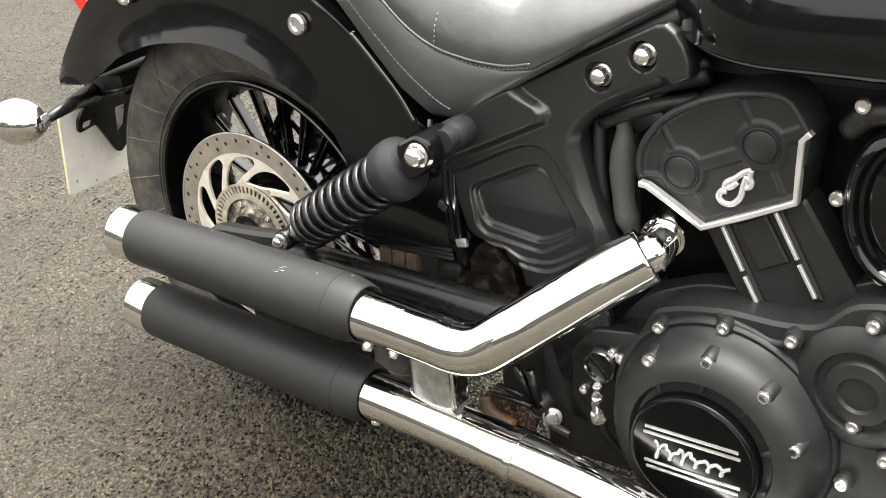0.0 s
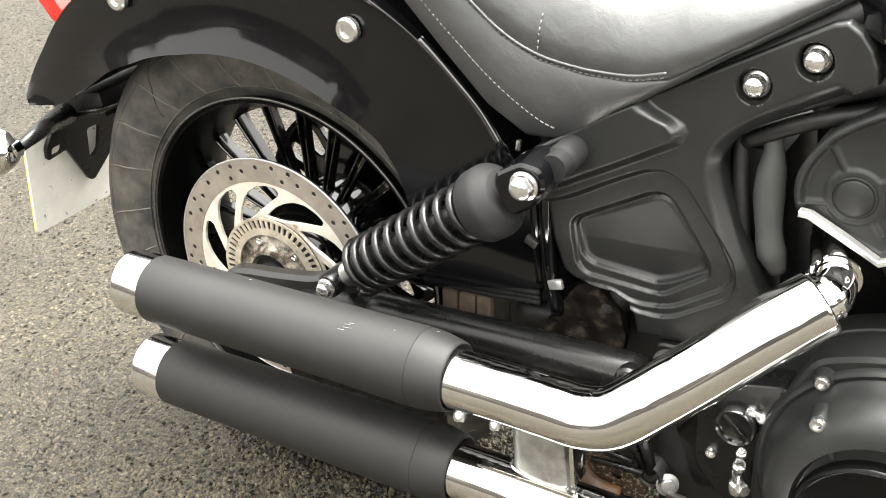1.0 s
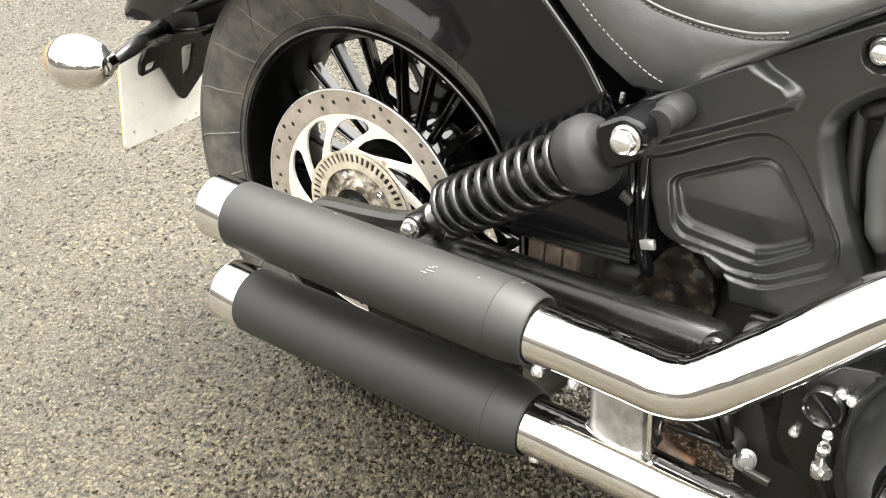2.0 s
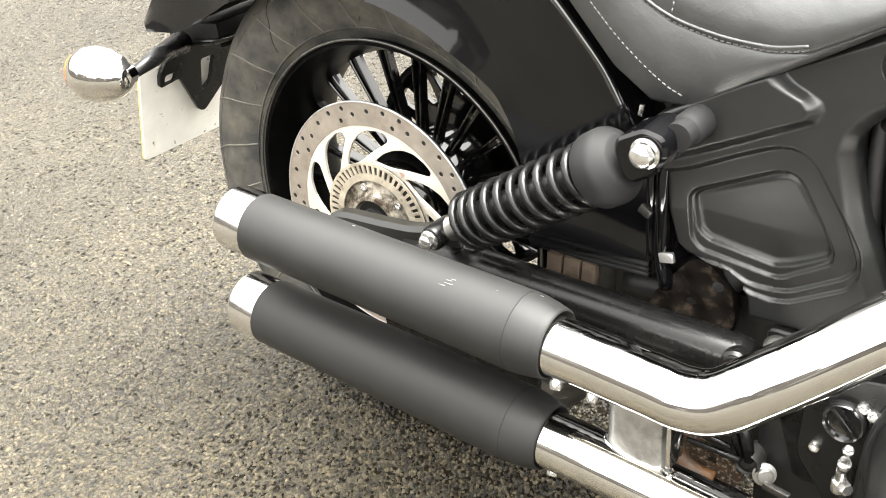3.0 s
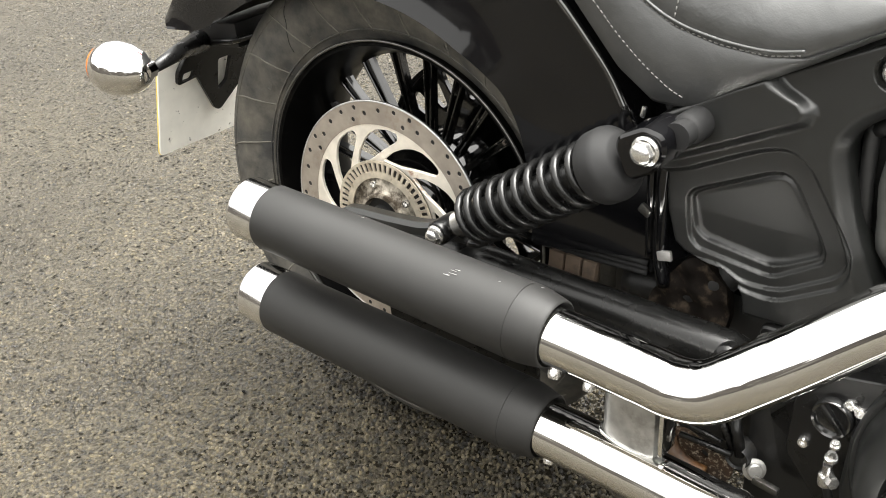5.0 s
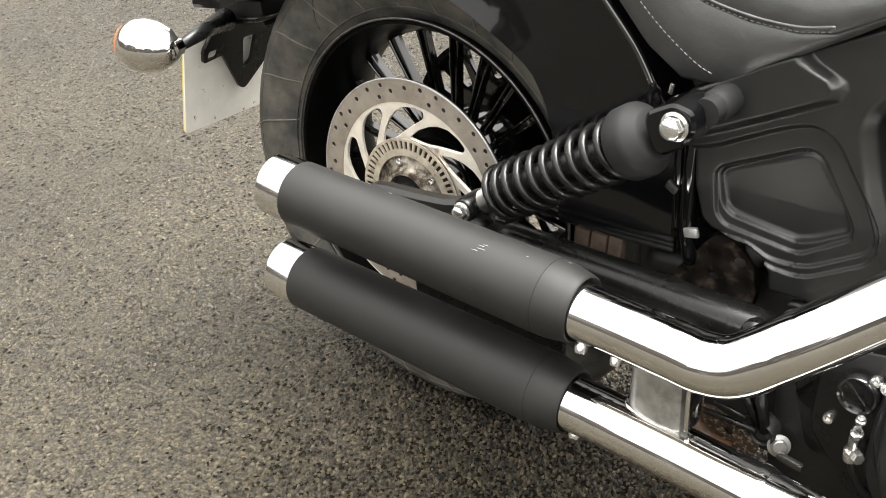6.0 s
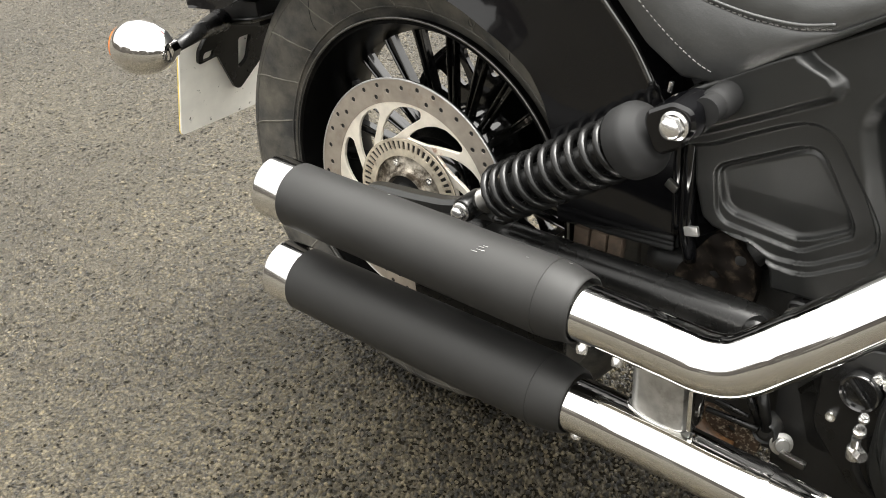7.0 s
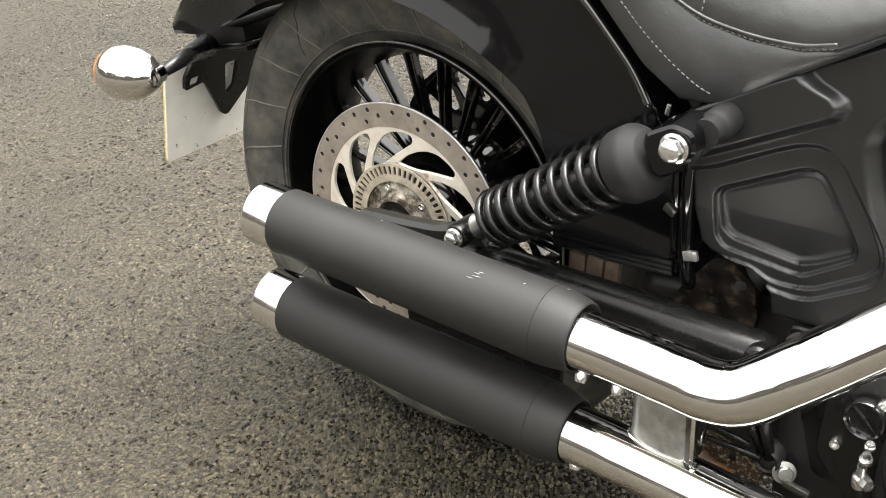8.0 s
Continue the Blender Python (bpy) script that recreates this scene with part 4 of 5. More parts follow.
def seat_section(x):
    """The seat's right half at x: points (y, z) from its lower edge to the middle."""
    b = float(np.interp(x, SEAT_X, SEAT_BOTTOM))
    s = max(b + 0.003, float(np.interp(x, SEAM_X, SEAM_Z)))
    t = float(np.interp(x, [0.20, 0.30, 0.40, 0.50, 0.60, 0.70], [0.84, 0.785, 0.735, 0.708, 0.715, 0.74]))
    t = max(t, s + 0.02)
    w = float(np.interp(x, [0.20, 0.30, 0.45, 0.54, 0.6, 0.66, 0.70], [0.125, 0.142, 0.149, 0.145, 0.135, 0.115, 0.09]))
    return [(-w + 0.03, b - 0.004), (-w + 0.008, b - 0.003), (-w + 0.001, b + min(0.003, (s - b) * 0.25)), (-w, b + (s - b) * 0.5), (-w - 0.001, s - min(0.003, (s - b) * 0.25)), (-w + 0.0015, s), (-w - 0.0015, s + 0.004), (-w - 0.001, s + 0.3 * (t - s)), (-w + 0.012, s + 0.62 * (t - s)), (-w + 0.036, s + 0.86 * (t - s)), (-w * 0.5, t), (-w * 0.25, t - 0.003), (0, t - 0.006)]


def seat_skin(x, z):
    sec = seat_section(x)[2:9]
    return float(np.interp(z, [q[1] for q in sec], [q[0] for q in sec]))


def build_seat():
    bm = bmesh.new()
    rows = []
    for i in range(84):
        x = 0.20 + 0.50 * i / 83
        sec = seat_section(x)
        rows.append([bm.verts.new((x, y, z)) for y, z in sec + [(-y, z) for y, z in sec[-2::-1]]])
    for p, q in zip(rows, rows[1:]):
        for j in range(len(p) - 1):
            bm.faces.new((p[j], q[j], q[j + 1], p[j + 1]))
    bm.faces.new(rows[0][::-1])
    bm.faces.new(rows[-1])
    bmesh.ops.recalc_face_normals(bm, faces=bm.faces)
    seat = part("seat", bm, LEATHER, bike, "black leather seat with pale stitching", smooth=70)
    lines = [[(0.23, 0.728), (0.262, 0.699), (0.314, 0.650), (0.344, 0.621), (0.373, 0.598), (0.40, 0.581), (0.418, 0.574)]]
    seam = [(x, z) for x, z in zip(SEAM_X, SEAM_Z) if x < 0.53]
    lines += [[(x, z + 0.0020) for x, z in seam]]
    lines += [[(0.402, 0.643), (0.405, 0.66), (0.408, 0.685)]]
    bm = bmesh.new()
    for line in lines:
        pts = spline([(x, 0, z) for x, z in line], 40)
        gone, run = 0.0, []
        for a, b in zip(pts, pts[1:]):
            gone += (b - a).length
            k = gone % 0.0058
            if k < 0.0044:
                run.append(Vector((b.x, seat_skin(b.x, b.z) - 0.0004, b.z)))
            elif run:
                if len(run) > 1:
                    tube([run[0], run[len(run) // 2], run[-1]], 0.00075, 5, bm)
                run = []
    pipe = [Vector((q.x, seat_skin(q.x, q.z) - 0.0002, q.z)) for q in spline([(x, 0, z + 0.0065) for x, z in seam], 12)]
    part("piping", tube(pipe, 0.0016, 8), LEATHER, seat)
    part("seat_rail", tube(spline([(0.43, -0.112, 0.562), (0.535, -0.114, 0.617), (0.66, -0.100, 0.683), (0.74, -0.08, 0.712)], 5), 0.013, 12), DARK, bike)
    tagged(part("stitching", bm, THREAD, seat, "pale grey stitching"), kind="stuff")


def build_tank():
    bm = bmesh.new()
    rows = []
    for i in range(25):
        k = i / 24
        x = 0.625 + 0.40 * k
        g = min(1, (1 - (1 - min(1, k / 0.42)) ** 2.2) * 0.68 + 0.32)
        w, low = 0.162 * g, 0.666 + 0.030 * (1 - g)
        h = 0.06 + 0.10 * g
        sec = [(0, low - 0.004), (-w * 0.80, low - 0.004), (-w * 0.955, low - 0.003), (-w * 0.98, low), (-w * 0.972, low + 0.003), (-w * 0.99, low + 0.015), (-w, low + 0.032), (-w * 0.975, low + h * 0.38), (-w * 0.90, low + h * 0.60), (-w * 0.74, low + h * 0.80), (-w * 0.45, low + h * 0.95), (0, low + h)]
        rows.append([bm.verts.new((x, y, z)) for y, z in sec + [(-y, z) for y, z in sec[-2:0:-1]]])
    for p, q in zip(rows, rows[1:]):
        for j in range(len(p)):
            n = (j + 1) % len(p)
            bm.faces.new((p[j], q[j], q[n], p[n]))
    bm.faces.new(rows[0])
    bm.faces.new(rows[-1][::-1])
    bmesh.ops.recalc_face_normals(bm, faces=bm.faces)
    part("fuel_tank", bm, PAINT, bike, "gloss black fuel tank", smooth=50)
    part("frame_spine", slab((0.79, 0.0, 0.635), (0.44, 0.14, 0.07), 0.015), DARK, bike)


def cover_disc(name, place, rings, parent, material, label=""):
    """A turned cover facing the camera's side: rings of (radius, y)."""
    return part(name, lathe([(r, -y) for r, y in rings], (place[0], 0, place[1]), (0, -1, 0), 64), material, parent, label)


def build_engine():
    rc = [(q.x, q.z) for q in spline([(x, 0, z) for x, z in ((0.633, 0.512), (0.630, 0.537), (0.636, 0.560), (0.655, 0.587), (0.680, 0.605), (0.710, 0.619), (0.745, 0.629), (0.778, 0.632), (0.794, 0.626), (0.805, 0.611), (0.815, 0.594))], 5)] + [(0.804, 0.523), (0.705, 0.4765)]
    caps = ((0.6805, 0.534, 0.0182), (0.7640, 0.574, 0.0182))
    bars = (((0.690, 0.539), (0.755, 0.5685), 0.0062), ((0.775, 0.580), (0.812, 0.598), 0.0058))
    ribs = (((0.660, 0.578), (0.676, 0.548), 0.0030), ((0.742, 0.618), (0.757, 0.586), 0.0034), ((0.638, 0.524), (0.668, 0.527), 0.0026), ((0.690, 0.522), (0.703, 0.503), 0.0026), ((0.772, 0.560), (0.786, 0.528), 0.0028))

    def cover_height(p):
        h = np.full(len(p), 0.1168)
        d = away(p, rc)
        top = inside(p, [(0.60, 0.45), (0.637, 0.5235), (0.7075, 0.482), (0.803, 0.5275), (0.8085, 0.56), (0.90, 0.57), (0.90, 0.70), (0.60, 0.70)])
        rim = (1 - ease(d, 0.0045, 0.0095)) * ease(top, -0.004, 0.004)
        h += 0.0085 * rim
        h -= 0.0030 * (1 - ease(d, 0.0, 0.0030))
        lift = np.zeros(len(p))
        for a, b, w in bars:
            lift = np.maximum(lift, 0.0026 * (1 - ease(away(p, [a, b], closed=False), w - 0.0006, w + 0.0024)))
        for a, b, w in ribs:
            lift = np.maximum(lift, 0.0024 * (1 - ease(away(p, [a, b], closed=False), w * 0.3, w + 0.0014)))
        for x, z, r in caps:
            far = np.hypot(p[:, 0] - x, p[:, 1] - z)
            lift = np.maximum(lift, 0.0030 * (1 - ease(far, r + 0.0055, r + 0.0095)))
        return np.maximum(h, h + lift * (1 - rim))

    head = part("rocker_cover", pressed(rc, cover_height, 0.0015, -0.04), ENGINE, bike, "black rear cylinder rocker cover", smooth=62)
    for x, z, r in caps:
        cover_disc("cover_cap", (x, z), [(r + 0.0012, -0.117), (r + 0.0012, -0.1212), (r + 0.0006, -0.1216), (r - 0.0006, -0.1192), (r - 0.0014, -0.1192), (r - 0.0020, -0.1208), (r - 0.0032, -0.1216), (0, -0.1216)], head, ENGINE)
    vee = ribbon([(0.636, 0.5165), (0.645, 0.5155), (0.675, 0.4985), (0.7055, 0.4800), (0.755, 0.5025), (0.8025, 0.5255), (0.8045, 0.56), (0.8065, 0.589), (0.8145, 0.5975)], [0.0058])
    part("chrome_trim", plate(vee, [], -0.1295, -0.12, bevel=0.001), TRIM, head, "bright machined trim strip", smooth=30)
    for line, r in ((((0.729, 0.521), (0.724, 0.521), (0.7205, 0.5145), (0.7255, 0.5085), (0.735, 0.5085), (0.743, 0.5165), (0.7465, 0.529), (0.7500, 0.5410)), 0.0034), (((0.7545, 0.5480), (0.7480, 0.5450), (0.7380, 0.5370), (0.7290, 0.5310), (0.7270, 0.5250), (0.7340, 0.5270), (0.7400, 0.5330)), 0.0032), (((0.7545, 0.5480), (0.7530, 0.5400), (0.7550, 0.5340), (0.7520, 0.5290), (0.7440, 0.5290)), 0.0030)):
        part("emblem", tube(spline([(x, -0.1185, z) for x, z in line], 6), r, 8), TRIM, head, "bright silver emblem")
    cyl = rounded([(0.700, 0.475), (0.805, 0.525), (0.868, 0.42), (0.76, 0.36)], 0.008)
    barrel = part("cylinder", plate(cyl, [], -0.112, 0.08, bevel=0.004), ENGINE, bike, "black engine cylinder", smooth=30)
    for a, b, w in (((0.7245, 0.482), (0.768, 0.392), 0.011), ((0.7795, 0.508), (0.825, 0.418), 0.011), ((0.752, 0.494), (0.778, 0.446), 0.036)):
        part("cylinder_rib", plate(ribbon([a, b], [w]), [], -0.1165, -0.11, bevel=0.002), ENGINE, barrel, smooth=30)
    for a, b in (((0.7245, 0.482), (0.7465, 0.436)), ((0.7490, 0.430), (0.7655, 0.397)), ((0.7795, 0.508), (0.8030, 0.461)), ((0.8050, 0.456), (0.8225, 0.423))):
        part("chrome_trim", plate(ribbon([a, b], [0.0040]), [], -0.1205, -0.115, bevel=0.0008), TRIM, barrel, smooth=30)
    case = rounded([(0.575, 0.20), (0.59, 0.33), (0.63, 0.375), (0.70, 0.406), (0.79, 0.408), (0.90, 0.46), (0.98, 0.45), (0.98, 0.12), (0.62, 0.10)], 0.03)
    crank = part("crankcase", plate(case, [], -0.106, 0.13, bevel=0.0015), ENGINE, bike, "black engine crankcase", smooth=30)
    flange = rounded([(0.612, 0.285), (0.640, 0.345), (0.662, 0.386), (0.70, 0.398), (0.745, 0.405), (0.80, 0.404), (0.838, 0.410), (0.868, 0.442), (0.90, 0.450), (0.98, 0.44), (0.98, 0.12), (0.64, 0.14), (0.607, 0.21)], 0.014)
    part("case_flange", plate(flange, [], -0.1495, -0.10, bevel=0.004), ENGINE, crank, smooth=30)
    part("engine_core", slab((0.80, 0.0, 0.50), (0.34, 0.15, 0.26), 0.02), RIM, bike)
    cover = cover_disc("clutch_cover", (0.740, 0.268), [(0.127, -0.10), (0.1265, -0.150), (0.1250, -0.1560), (0.1225, -0.1580), (0.1205, -0.1575), (0.1185, -0.1565), (0.1160, -0.160), (0.1125, -0.174), (0.108, -0.190), (0.102, -0.1985), (0.093, -0.2045), (0.080, -0.206), (0.0785, -0.204), (0.076, -0.198), (0, -0.198)], bike, ENGINE, "black round clutch cover")
    badge = cover_disc("derby_cover", (0.734, 0.258), [(0.0725, -0.196), (0.0725, -0.2095), (0.0715, -0.2118), (0.0695, -0.2128), (0.0678, -0.2120), (0.0668, -0.211), (0.062, -0.211), (0, -0.211)], bike, ENAMEL, "gloss black round badge cover with silver bars")
    for z, x0, x1 in ((0.2835, 0.682, 0.786), (0.276, 0.680, 0.788), (0.240, 0.680, 0.788), (0.2325, 0.682, 0.786)):
        part("badge_bar", slab(((x0 + x1) / 2, -0.2115, z), (x1 - x0, 0.002, 0.0034), 0.0006), BRUSHED, badge)
    wave = []
    for k in range(131):
        g = k / 130
        p = 2 * math.pi * 6 * g
        tall = (0.0105, 0.0056, 0.0098, 0.0052, 0.0060, 0.0054, 0.0054)[int(6 * g)]
        wave.append((0.690 + 0.086 * g + 0.0035 * math.sin(p) + 0.28 * tall * math.cos(p), -0.2118, 0.2525 + tall * 0.45 + tall * math.cos(p)))
    part("badge_mark", tube(wave, 0.0021, 6), BRUSHED, badge, "silver squiggle mark")
    for x, z in ((0.673, 0.372), (0.745, 0.3900), (0.816, 0.394), (0.880, 0.316), (0.873, 0.244), (0.893, 0.431), (0.912, 0.286)):
        part("screw_lug", lathe([(0.0150, 0.10), (0.0120, 0.140), (0.0105, 0.150), (0.0098, 0.157), (0.009, 0.159), (0, 0.159)], (x, 0, z), (0, -1, 0), 20), ENGINE, crank)
        screw("case_screw", (x, -0.158, z), 0.0068, crank, hexagon=False)
    for x, z in ((0.680, 0.354), (0.745, 0.370), (0.805, 0.348), (0.837, 0.295), (0.832, 0.225)):
        c = Vector((0.736 - x, 0, 0.262 - z)).normalized()
        lug = lathe([(0.0105, 0.178), (0.0088, 0.194), (0.0078, 0.1955), (0, 0.1955)], (x, 0, z), (0, -1, 0), 18)
        tube([(x + c.x * 0.006, -0.190, z + c.z * 0.006), (x + c.x * 0.013, -0.1945, z + c.z * 0.013), (x + c.x * 0.022, -0.200, z + c.z * 0.022), (x + c.x * 0.032, -0.205, z + c.z * 0.032)], [0.008, 0.007, 0.0045, 0.002], 14, bm=lug)
        part("screw_lug", lug, ENGINE, cover)
        screw("case_screw", (x, -0.195, z), 0.0070, cover, hexagon=False)
    for line, r, y in ((((0.735, 0.396), (0.770, 0.388), (0.790, 0.381), (0.806, 0.383), (0.816, 0.394)), 0.0050, -0.149), (((0.790, 0.360), (0.812, 0.338), (0.840, 0.320), (0.880, 0.306)), 0.0060, -0.145), (((0.80, 0.385), (0.835, 0.365), (0.885, 0.325)), 0.022, -0.120)):
        part("case_rib", tube(spline([(x, y, z) for x, z in line], 5), r, 14), ENGINE, crank)
    cover_disc("generator_cover", (0.884, 0.354), [(0.071, -0.10), (0.068, -0.150), (0.060, -0.158), (0.045, -0.160), (0.042, -0.155), (0.036, -0.155), (0.033, -0.162), (0.020, -0.164), (0.018, -0.160), (0, -0.160)], bike, ENGINE, "black round generator cover")
    oval = [(0.905 + 0.062 * math.cos(k * math.pi / 18), 0.535 + 0.085 * math.sin(k * math.pi / 18)) for k in range(36)]
    front = part("front_rocker_cover", relief(oval, [(0, -0.04), (0, -0.118), (0.003, -0.128), (0.009, -0.135), (0.014, -0.137), (0.017, -0.134), (0.019, -0.127), (0.023, -0.126), (0.030, -0.131), (0.040, -0.134), (0.050, -0.135)]), PAINT, bike, "gloss black front cylinder cover")
    for x, z in ((0.843, 0.539), (0.862, 0.632), (0.888, 0.467)):
        screw("case_screw", (x, -0.128, z), 0.0075, front, hexagon=False)
    part("hose", tube(spline([(0.845, -0.11, 0.60), (0.868, -0.12, 0.622), (0.91, -0.12, 0.628)], 5), 0.012, 14), DARK, bike)


def build_engine_side():
    """The cover behind the clutch, the intake boot, hoses and linkage."""
    outline = rounded([(0.548, 0.235), (0.552, 0.300), (0.580, 0.335), (0.64, 0.345), (0.66, 0.20), (0.60, 0.17)], 0.012)
    side = part("sprocket_cover", plate(outline, [], -0.141, -0.10, bevel=0.0015), BLACKMETAL, bike, "black sprocket cover with slotted plug", smooth=30)
    cover_disc("filler_plug", (0.5925, 0.2935), [(0.0205, -0.140), (0.0205, -0.1495), (0.0190, -0.1515), (0.0168, -0.1505), (0.016, -0.147), (0, -0.147)], side, EDGE, "slotted black plug")
    part("plug_slot", slab((0.5925, -0.1485, 0.2935), (0.034, 0.004, 0.006), 0.001, (0, 50, 0)), BLACKMETAL, side)
    for x, z in ((0.6065, 0.3125), (0.6165, 0.3080), (0.5675, 0.2535)):
        screw("cover_screw", (x, -0.141, z), 0.0058, side, hexagon=False)
    union = part("brake_union", lathe([(0, 0), (0.0055, 0), (0.0070, 0.0015), (0.0072, 0.0145), (0.0060, 0.0160), (0.0046, 0.0165), (0.0046, 0.030), (0, 0.030)], (0.6040, -0.178, 0.2420), (0.10, -0.25, 1), 18), ZINC, bike, "bright metal hose union")
    part("union_nut", lathe([(0, 0), (0.0062, 0), (0.0066, 0.002), (0.0066, 0.007), (0.0058, 0.009), (0, 0.009)], (0.6095, -0.184, 0.2540), (0.75, -0.66, 0.05), 6), ZINC, union)
    part("union_collar", lathe([(0, 0), (0.0062, 0), (0.0062, 0.0042), (0.0040, 0.0048), (0.0040, 0.0095), (0, 0.0095)], (0.6085, -0.184, 0.2755), (0.08, -0.25, 1), 14), ZINC, union)
    part("union_cap", lathe([(0, 0), (0.0050, 0), (0.0050, 0.0034), (0.0036, 0.0040), (0.0036, 0.0064), (0, 0.0066)], (0.6108, -0.186, 0.2925), (0.08, -0.25, 1), 14), ZINC, union)
    part("brake_hose", tube(spline([(0.601, -0.163, 0.235), (0.604, -0.160, 0.215), (0.612, -0.15, 0.19), (0.63, -0.14, 0.17)], 5), 0.0045, 10), DARK, bike)
    part("intake_boot", tube(spline([(0.603, -0.095, 0.575), (0.604, -0.098, 0.55), (0.602, -0.1, 0.515), (0.604, -0.1, 0.47), (0.612, -0.098, 0.44)], 6), [0.008, 0.0085, 0.013, 0.0142, 0.012, 0.0135, 0.008], 18), BOOT, bike, "grey rubber intake boot")
    for a, b, r in (((0.566, 0.58), (0.700, 0.632), 0.010), ((0.578, 0.565), (0.690, 0.605), 0.008), ((0.575, 0.57), (0.580, 0.45), 0.007), ((0.64, 0.60), (0.70, 0.645), 0.006)):
        part("cable", tube(spline([(a[0], -0.098, a[1]), ((a[0] + b[0]) / 2, -0.104, (a[1] + b[1]) / 2 + 0.006), (b[0], -0.096, b[1])], 6), r, 10), DARK, bike)
    part("case_plug", lathe([(0.0045, 0), (0.0045, 0.002), (0.003, 0.004), (0, 0.0045)], (0.7055, -0.1125, 0.394), (0, -1, 0), 12), ZINC, bike)
    # linkage under the upper header
    part("peg_mount", tube(spline([(0.430, -0.152, 0.206), (0.436, -0.155, 0.190), (0.450, -0.155, 0.181), (0.474, -0.153, 0.178)], 5), [0.008, 0.011, 0.010, 0.007], 12), RUST, bike, "rusty brown footrest mount")
    part("peg_stay", slab((0.475, -0.152, 0.170), (0.10, 0.014, 0.010), 0.003, (0, 10, 0)), BLACKMETAL, bike)
    part("dirty_bracket", plate(rounded([(0.424, 0.196), (0.432, 0.214), (0.444, 0.216), (0.490, 0.203), (0.502, 0.192), (0.496, 0.172), (0.440, 0.170)], 0.005), [circle(0.468, 0.196, 0.005, 12)[::-1]], -0.148, -0.142, bevel=0.001), GRIME, bike, "rusty bracket plate speckled with dried mud", smooth=30)
    for a, b, r in (((0.4440, -0.156, 0.2166), (0.5010, -0.156, 0.2155), 0.0035), ((0.4530, -0.156, 0.2320), (0.4900, -0.156, 0.2265), 0.0030)):
        part("brake_rod", tube([a, b], r, 8), BLACKMETAL, bike)
    part("brake_link", tube([(0.478, -0.150, 0.262), (0.500, -0.150, 0.218)], 0.005, 10), BLACKMETAL, bike)
    part("brake_link", tube([(0.498, -0.150, 0.262), (0.508, -0.150, 0.214)], 0.006, 10), BLACKMETAL, bike)
    cover_disc("link_pivot", (0.506, 0.211), [(0.0138, -0.13), (0.0138, -0.151), (0.012, -0.154), (0.010, -0.152), (0.007, -0.1525), (0.0055, -0.154), (0, -0.154)], bike, DARK)
    part("link_bolt", lathe([(0, 0), (0.0118, 0), (0.0118, 0.0022), (0.0078, 0.0030), (0.0078, 0.0085), (0.0066, 0.0098), (0, 0.0098)], (0.523, -0.147, 0.202), (0.5, -0.8, 0.3), 18), STAINED, bike)
    part("link_clevis", slab((0.541, -0.159, 0.1975), (0.028, 0.008, 0.008), 0.0025, (0, 10, 0)), STEEL, bike)
    part("stand_mount", slab((0.565, -0.10, 0.24), (0.12, 0.07, 0.19), 0.012), DARK, bike)
    part("side_plate", plate(rounded([(0.505, 0.36), (0.60, 0.36), (0.60, 0.20), (0.545, 0.20), (0.525, 0.27)], 0.012), [], -0.135, -0.125, bevel=0.002), BLACKMETAL, bike, smooth=30)
    part("pivot_washer", lathe([(0, 0), (0.011, 0), (0.011, 0.002), (0.008, 0.003), (0.006, 0.003), (0, 0.003)], (0.522, -0.148, 0.352), (0, -0.35, 1), 24), STEEL, bike)
    part("swingarm_lug", lathe([(0.013, -0.01), (0.013, 0.008), (0.010, 0.011), (0.006, 0.009), (0, 0.009)], (0.497, -0.178, 0.343), (0.2, -1, 0.2), 20), BLACKMETAL, bike)
    for x, w in ((0.260, 0.019), (0.2815, 0.020), (0.302, 0.017)):
        part("heat_guard", slab((x, -0.108, 0.3385), (w, 0.012, 0.034), 0.003, (0, 4, 0)), STAIN, bike, "heat-stained brown metal block")
    for z, r in ((0.3665, 0.0042), (0.3600, 0.0028), (0.3545, 0.0034)):
        part("guard_rib", tube(spline([(0.238, -0.104, z), (0.300, -0.108, z + 0.0035), (0.372, -0.112, z + 0.0090)], 5), r, 10), CAP, bike)
    part("inner_guard", plate(rounded([(0.236, 0.352), (0.238, 0.370), (0.372, 0.380), (0.374, 0.360)], 0.004), [], -0.106, -0.098, bevel=0.002), DARK, bike, "black inner guard below the fender", smooth=30)
    part("mud_flap", pressed(rounded([(0.378, 0.345), (0.417, 0.396), (0.426, 0.400), (0.448, 0.393), (0.463, 0.380), (0.468, 0.345), (0.46, 0.31), (0.38, 0.315)], 0.008), lambda p: 0.118 + 0.0020 * np.sin(p[:, 0] * 160 + p[:, 1] * 90) + 0.0015 * np.sin(p[:, 1] * 230), 0.003, -0.105), MUD, bike, "dark brown plastic flap spattered with mud")
    part("frame_clip", slab((0.3985, -0.128, 0.3985), (0.016, 0.005, 0.011), 0.002, (0, -12, 0)), BRUSHED, bike, "bright metal clip")
    part("frame_tube", tube(spline([(0.388, -0.118, 0.52), (0.390, -0.122, 0.47), (0.390, -0.122, 0.40), (0.395, -0.118, 0.36)], 5), 0.008, 12), PAINT, bike)
    part("frame_tube", tube(spline([(0.372, -0.112, 0.50), (0.374, -0.115, 0.45), (0.376, -0.115, 0.385)], 5), 0.006, 12), PAINT, bike)
    part("hose_clip", slab((0.371, -0.122, 0.439), (0.014, 0.006, 0.010), 0.002, (0, 30, 0)), STEEL, bike)
    part("hose_clip", slab((0.361, -0.118, 0.540), (0.005, 0.004, 0.012), 0.0015, (0, 10, 0)), ZINC, bike)
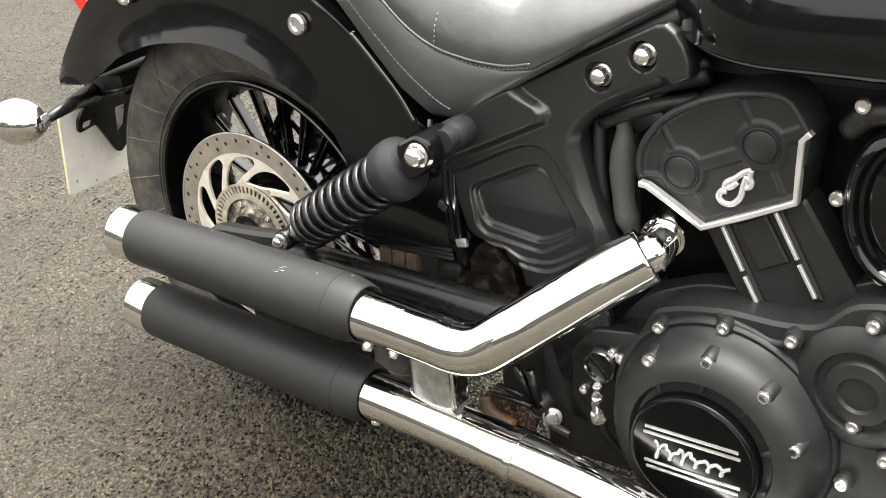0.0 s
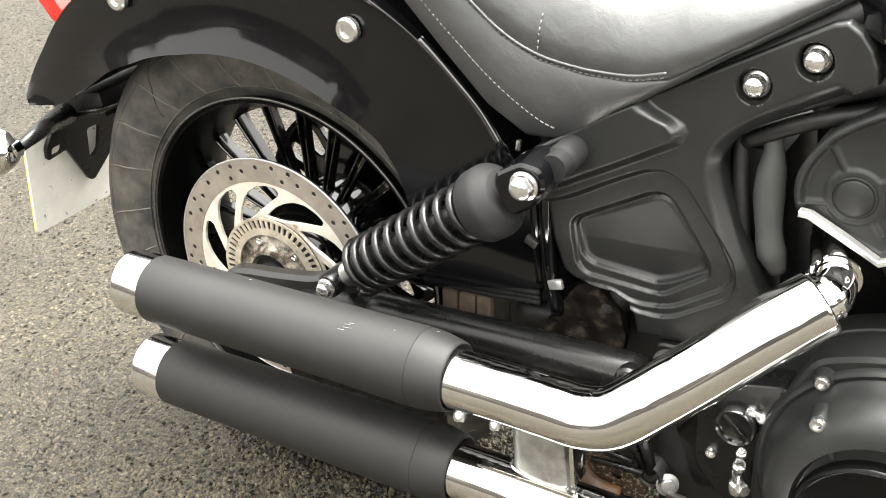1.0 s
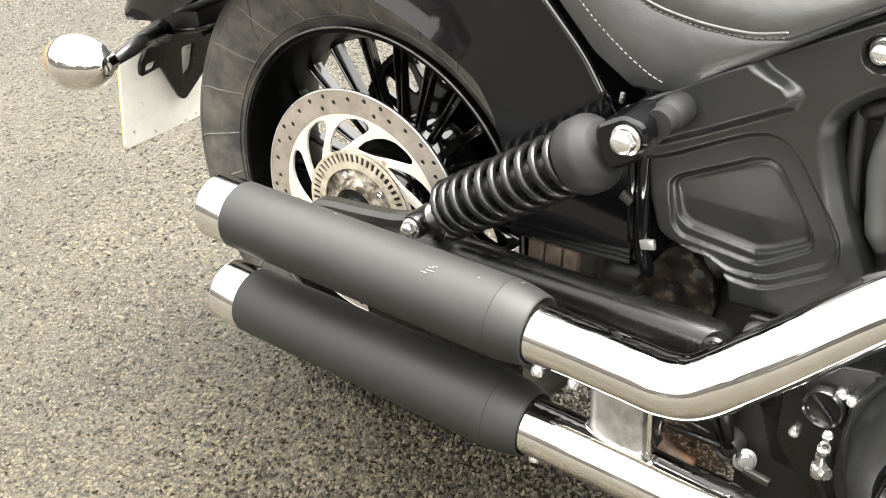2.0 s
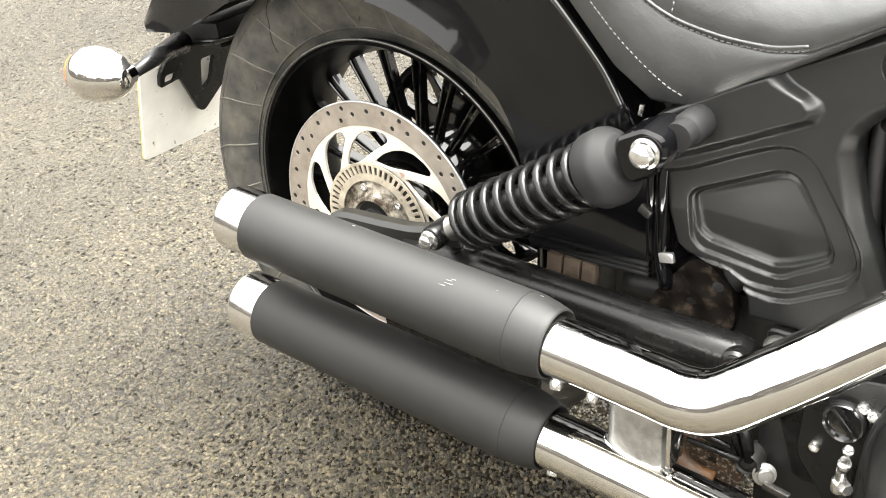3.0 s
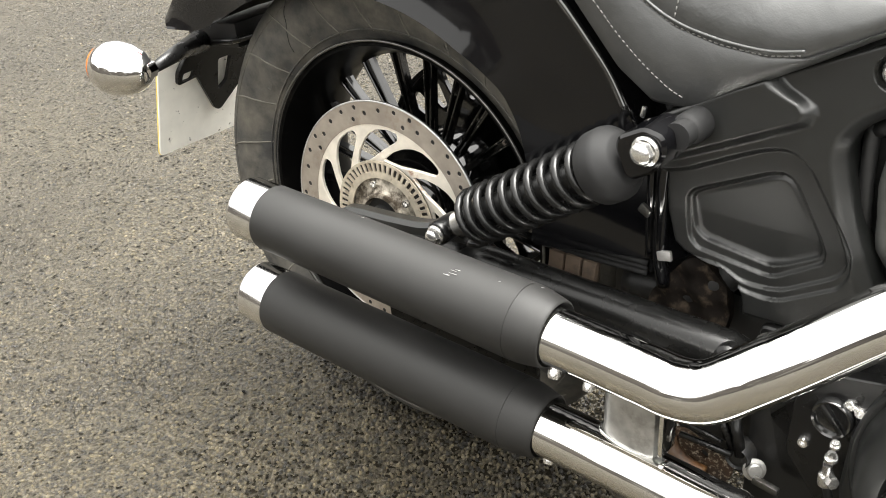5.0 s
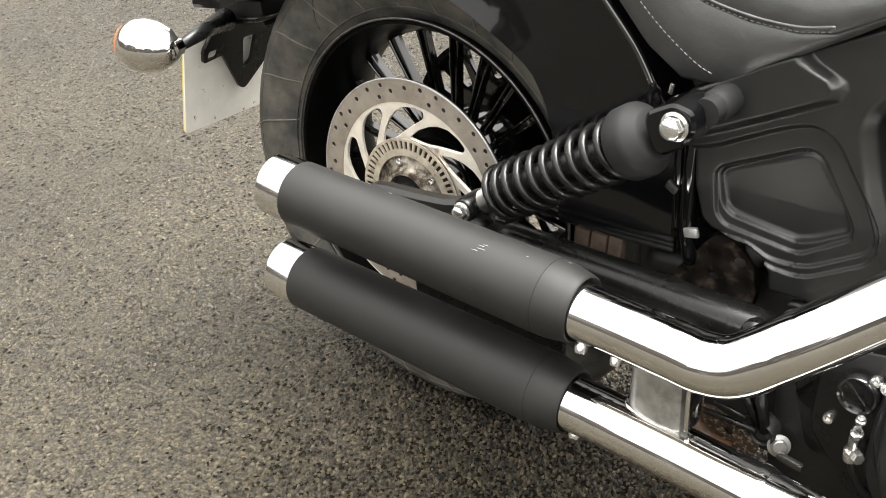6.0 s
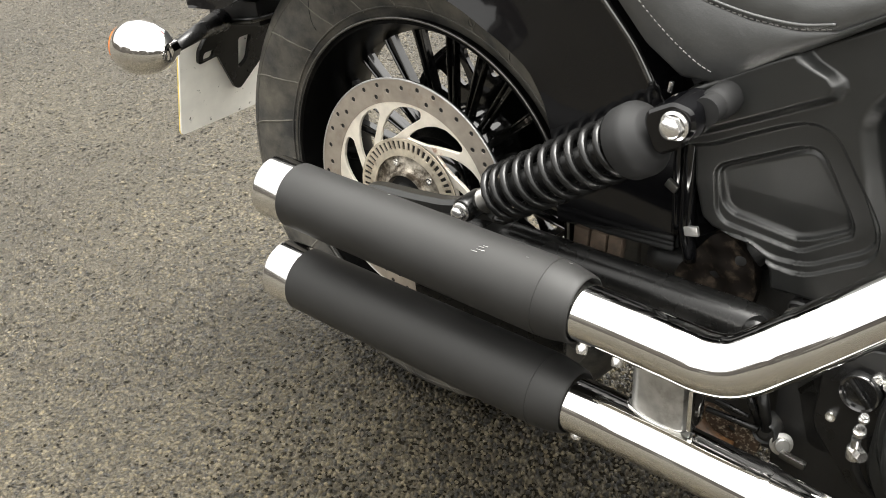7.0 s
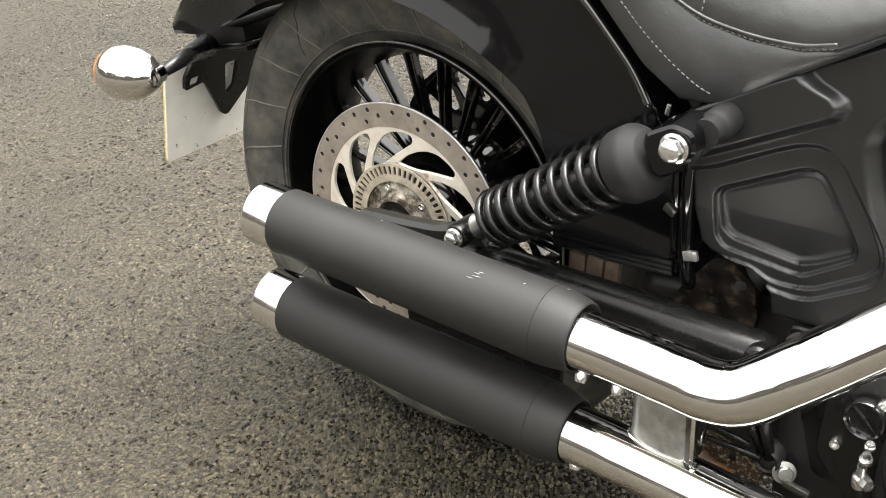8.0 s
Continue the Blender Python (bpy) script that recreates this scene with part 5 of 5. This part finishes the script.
    part("lower_frame", tube(spline([(0.34, -0.09, 0.335), (0.42, -0.10, 0.352), (0.47, -0.10, 0.395)], 6), 0.016, 14), DARK, bike)


build_side_panel()
build_seat()
build_tank()
build_engine()
build_engine_side()


def build_tail():
    stand = pose(-0.434, 0.0, 0.290, 0, 9, 0) @ pose(0, 0, 0, 0, 0, 90)
    shape = rounded([(-0.092, 0.0), (0.11, 0.0), (0.11, 0.145), (-0.092, 0.145)], 0.008)
    back = part("number_plate", plate(shape, [], 0.0, 0.0025, bevel=0.0005), PLATE, bike, "pale plastic number plate seen from behind", smooth=30)
    front = part("plate_face", plate([(x * 1.006, z * 1.004 - 0.0005) for x, z in shape], [], 0.0026, 0.0040), YELLOW, back, "yellow plate facing backwards", smooth=30)
    back.matrix_local = stand
    arm = plate(rounded([(-0.066, 0.108), (-0.066, 0.128), (-0.040, 0.165), (0.10, 0.165), (0.09, 0.11), (0.014, 0.046), (0.004, 0.050), (-0.03, 0.112)], 0.006), [rounded([(-0.058, 0.112), (-0.040, 0.112), (-0.036, 0.124), (-0.056, 0.124)], 0.005)[::-1], rounded([(0.010, 0.080), (0.026, 0.090), (0.034, 0.128), (0.010, 0.128)], 0.005)[::-1]], -0.012, -0.006, bevel=0.001)
    part("plate_bracket", arm, BLACKMETAL, bike, "black plate bracket", smooth=30).matrix_local = stand
    part("tail_bracket", slab((-0.345, 0.03, 0.475), (0.10, 0.15, 0.035), 0.005, (0, -8, 0)), DARK, bike)
    part("tail_rod", tube([(-0.385, -0.045, 0.455), (-0.30, -0.05, 0.475), (-0.22, -0.05, 0.505)], 0.004, 10), BLACKMETAL, bike)
    turn = part("indicator", lathe([(0, -0.050), (0.020, -0.049), (0.030, -0.040), (0.0345, -0.026), (0.035, -0.012), (0.032, 0.006), (0.0255, 0.022), (0.016, 0.034), (0.010, 0.038), (0, 0.039)], (-0.332, -0.20, 0.473), (1, 0.1, 0.04), 40), CHROME, bike, "chrome bullet indicator with amber lens")
    part("lens", lathe([(0.0285, -0.0415), (0.026, -0.047), (0.016, -0.055), (0, -0.058)], (-0.332, -0.20, 0.473), (1, 0.1, 0.04), 32), AMBER, turn, "amber plastic lens")
    part("stalk_nut", lathe([(0, 0), (0.011, 0), (0.011, 0.012), (0.007, 0.014), (0, 0.014)], (-0.300, -0.196, 0.476), (0, 1, 0.05), 6), CHROME, turn)
    part("indicator_stalk", tube([(-0.296, -0.185, 0.478), (-0.328, -0.12, 0.474), (-0.360, -0.055, 0.466)], [0.007, 0.011, 0.016], 16), BLACKMETAL, bike)


build_tail()
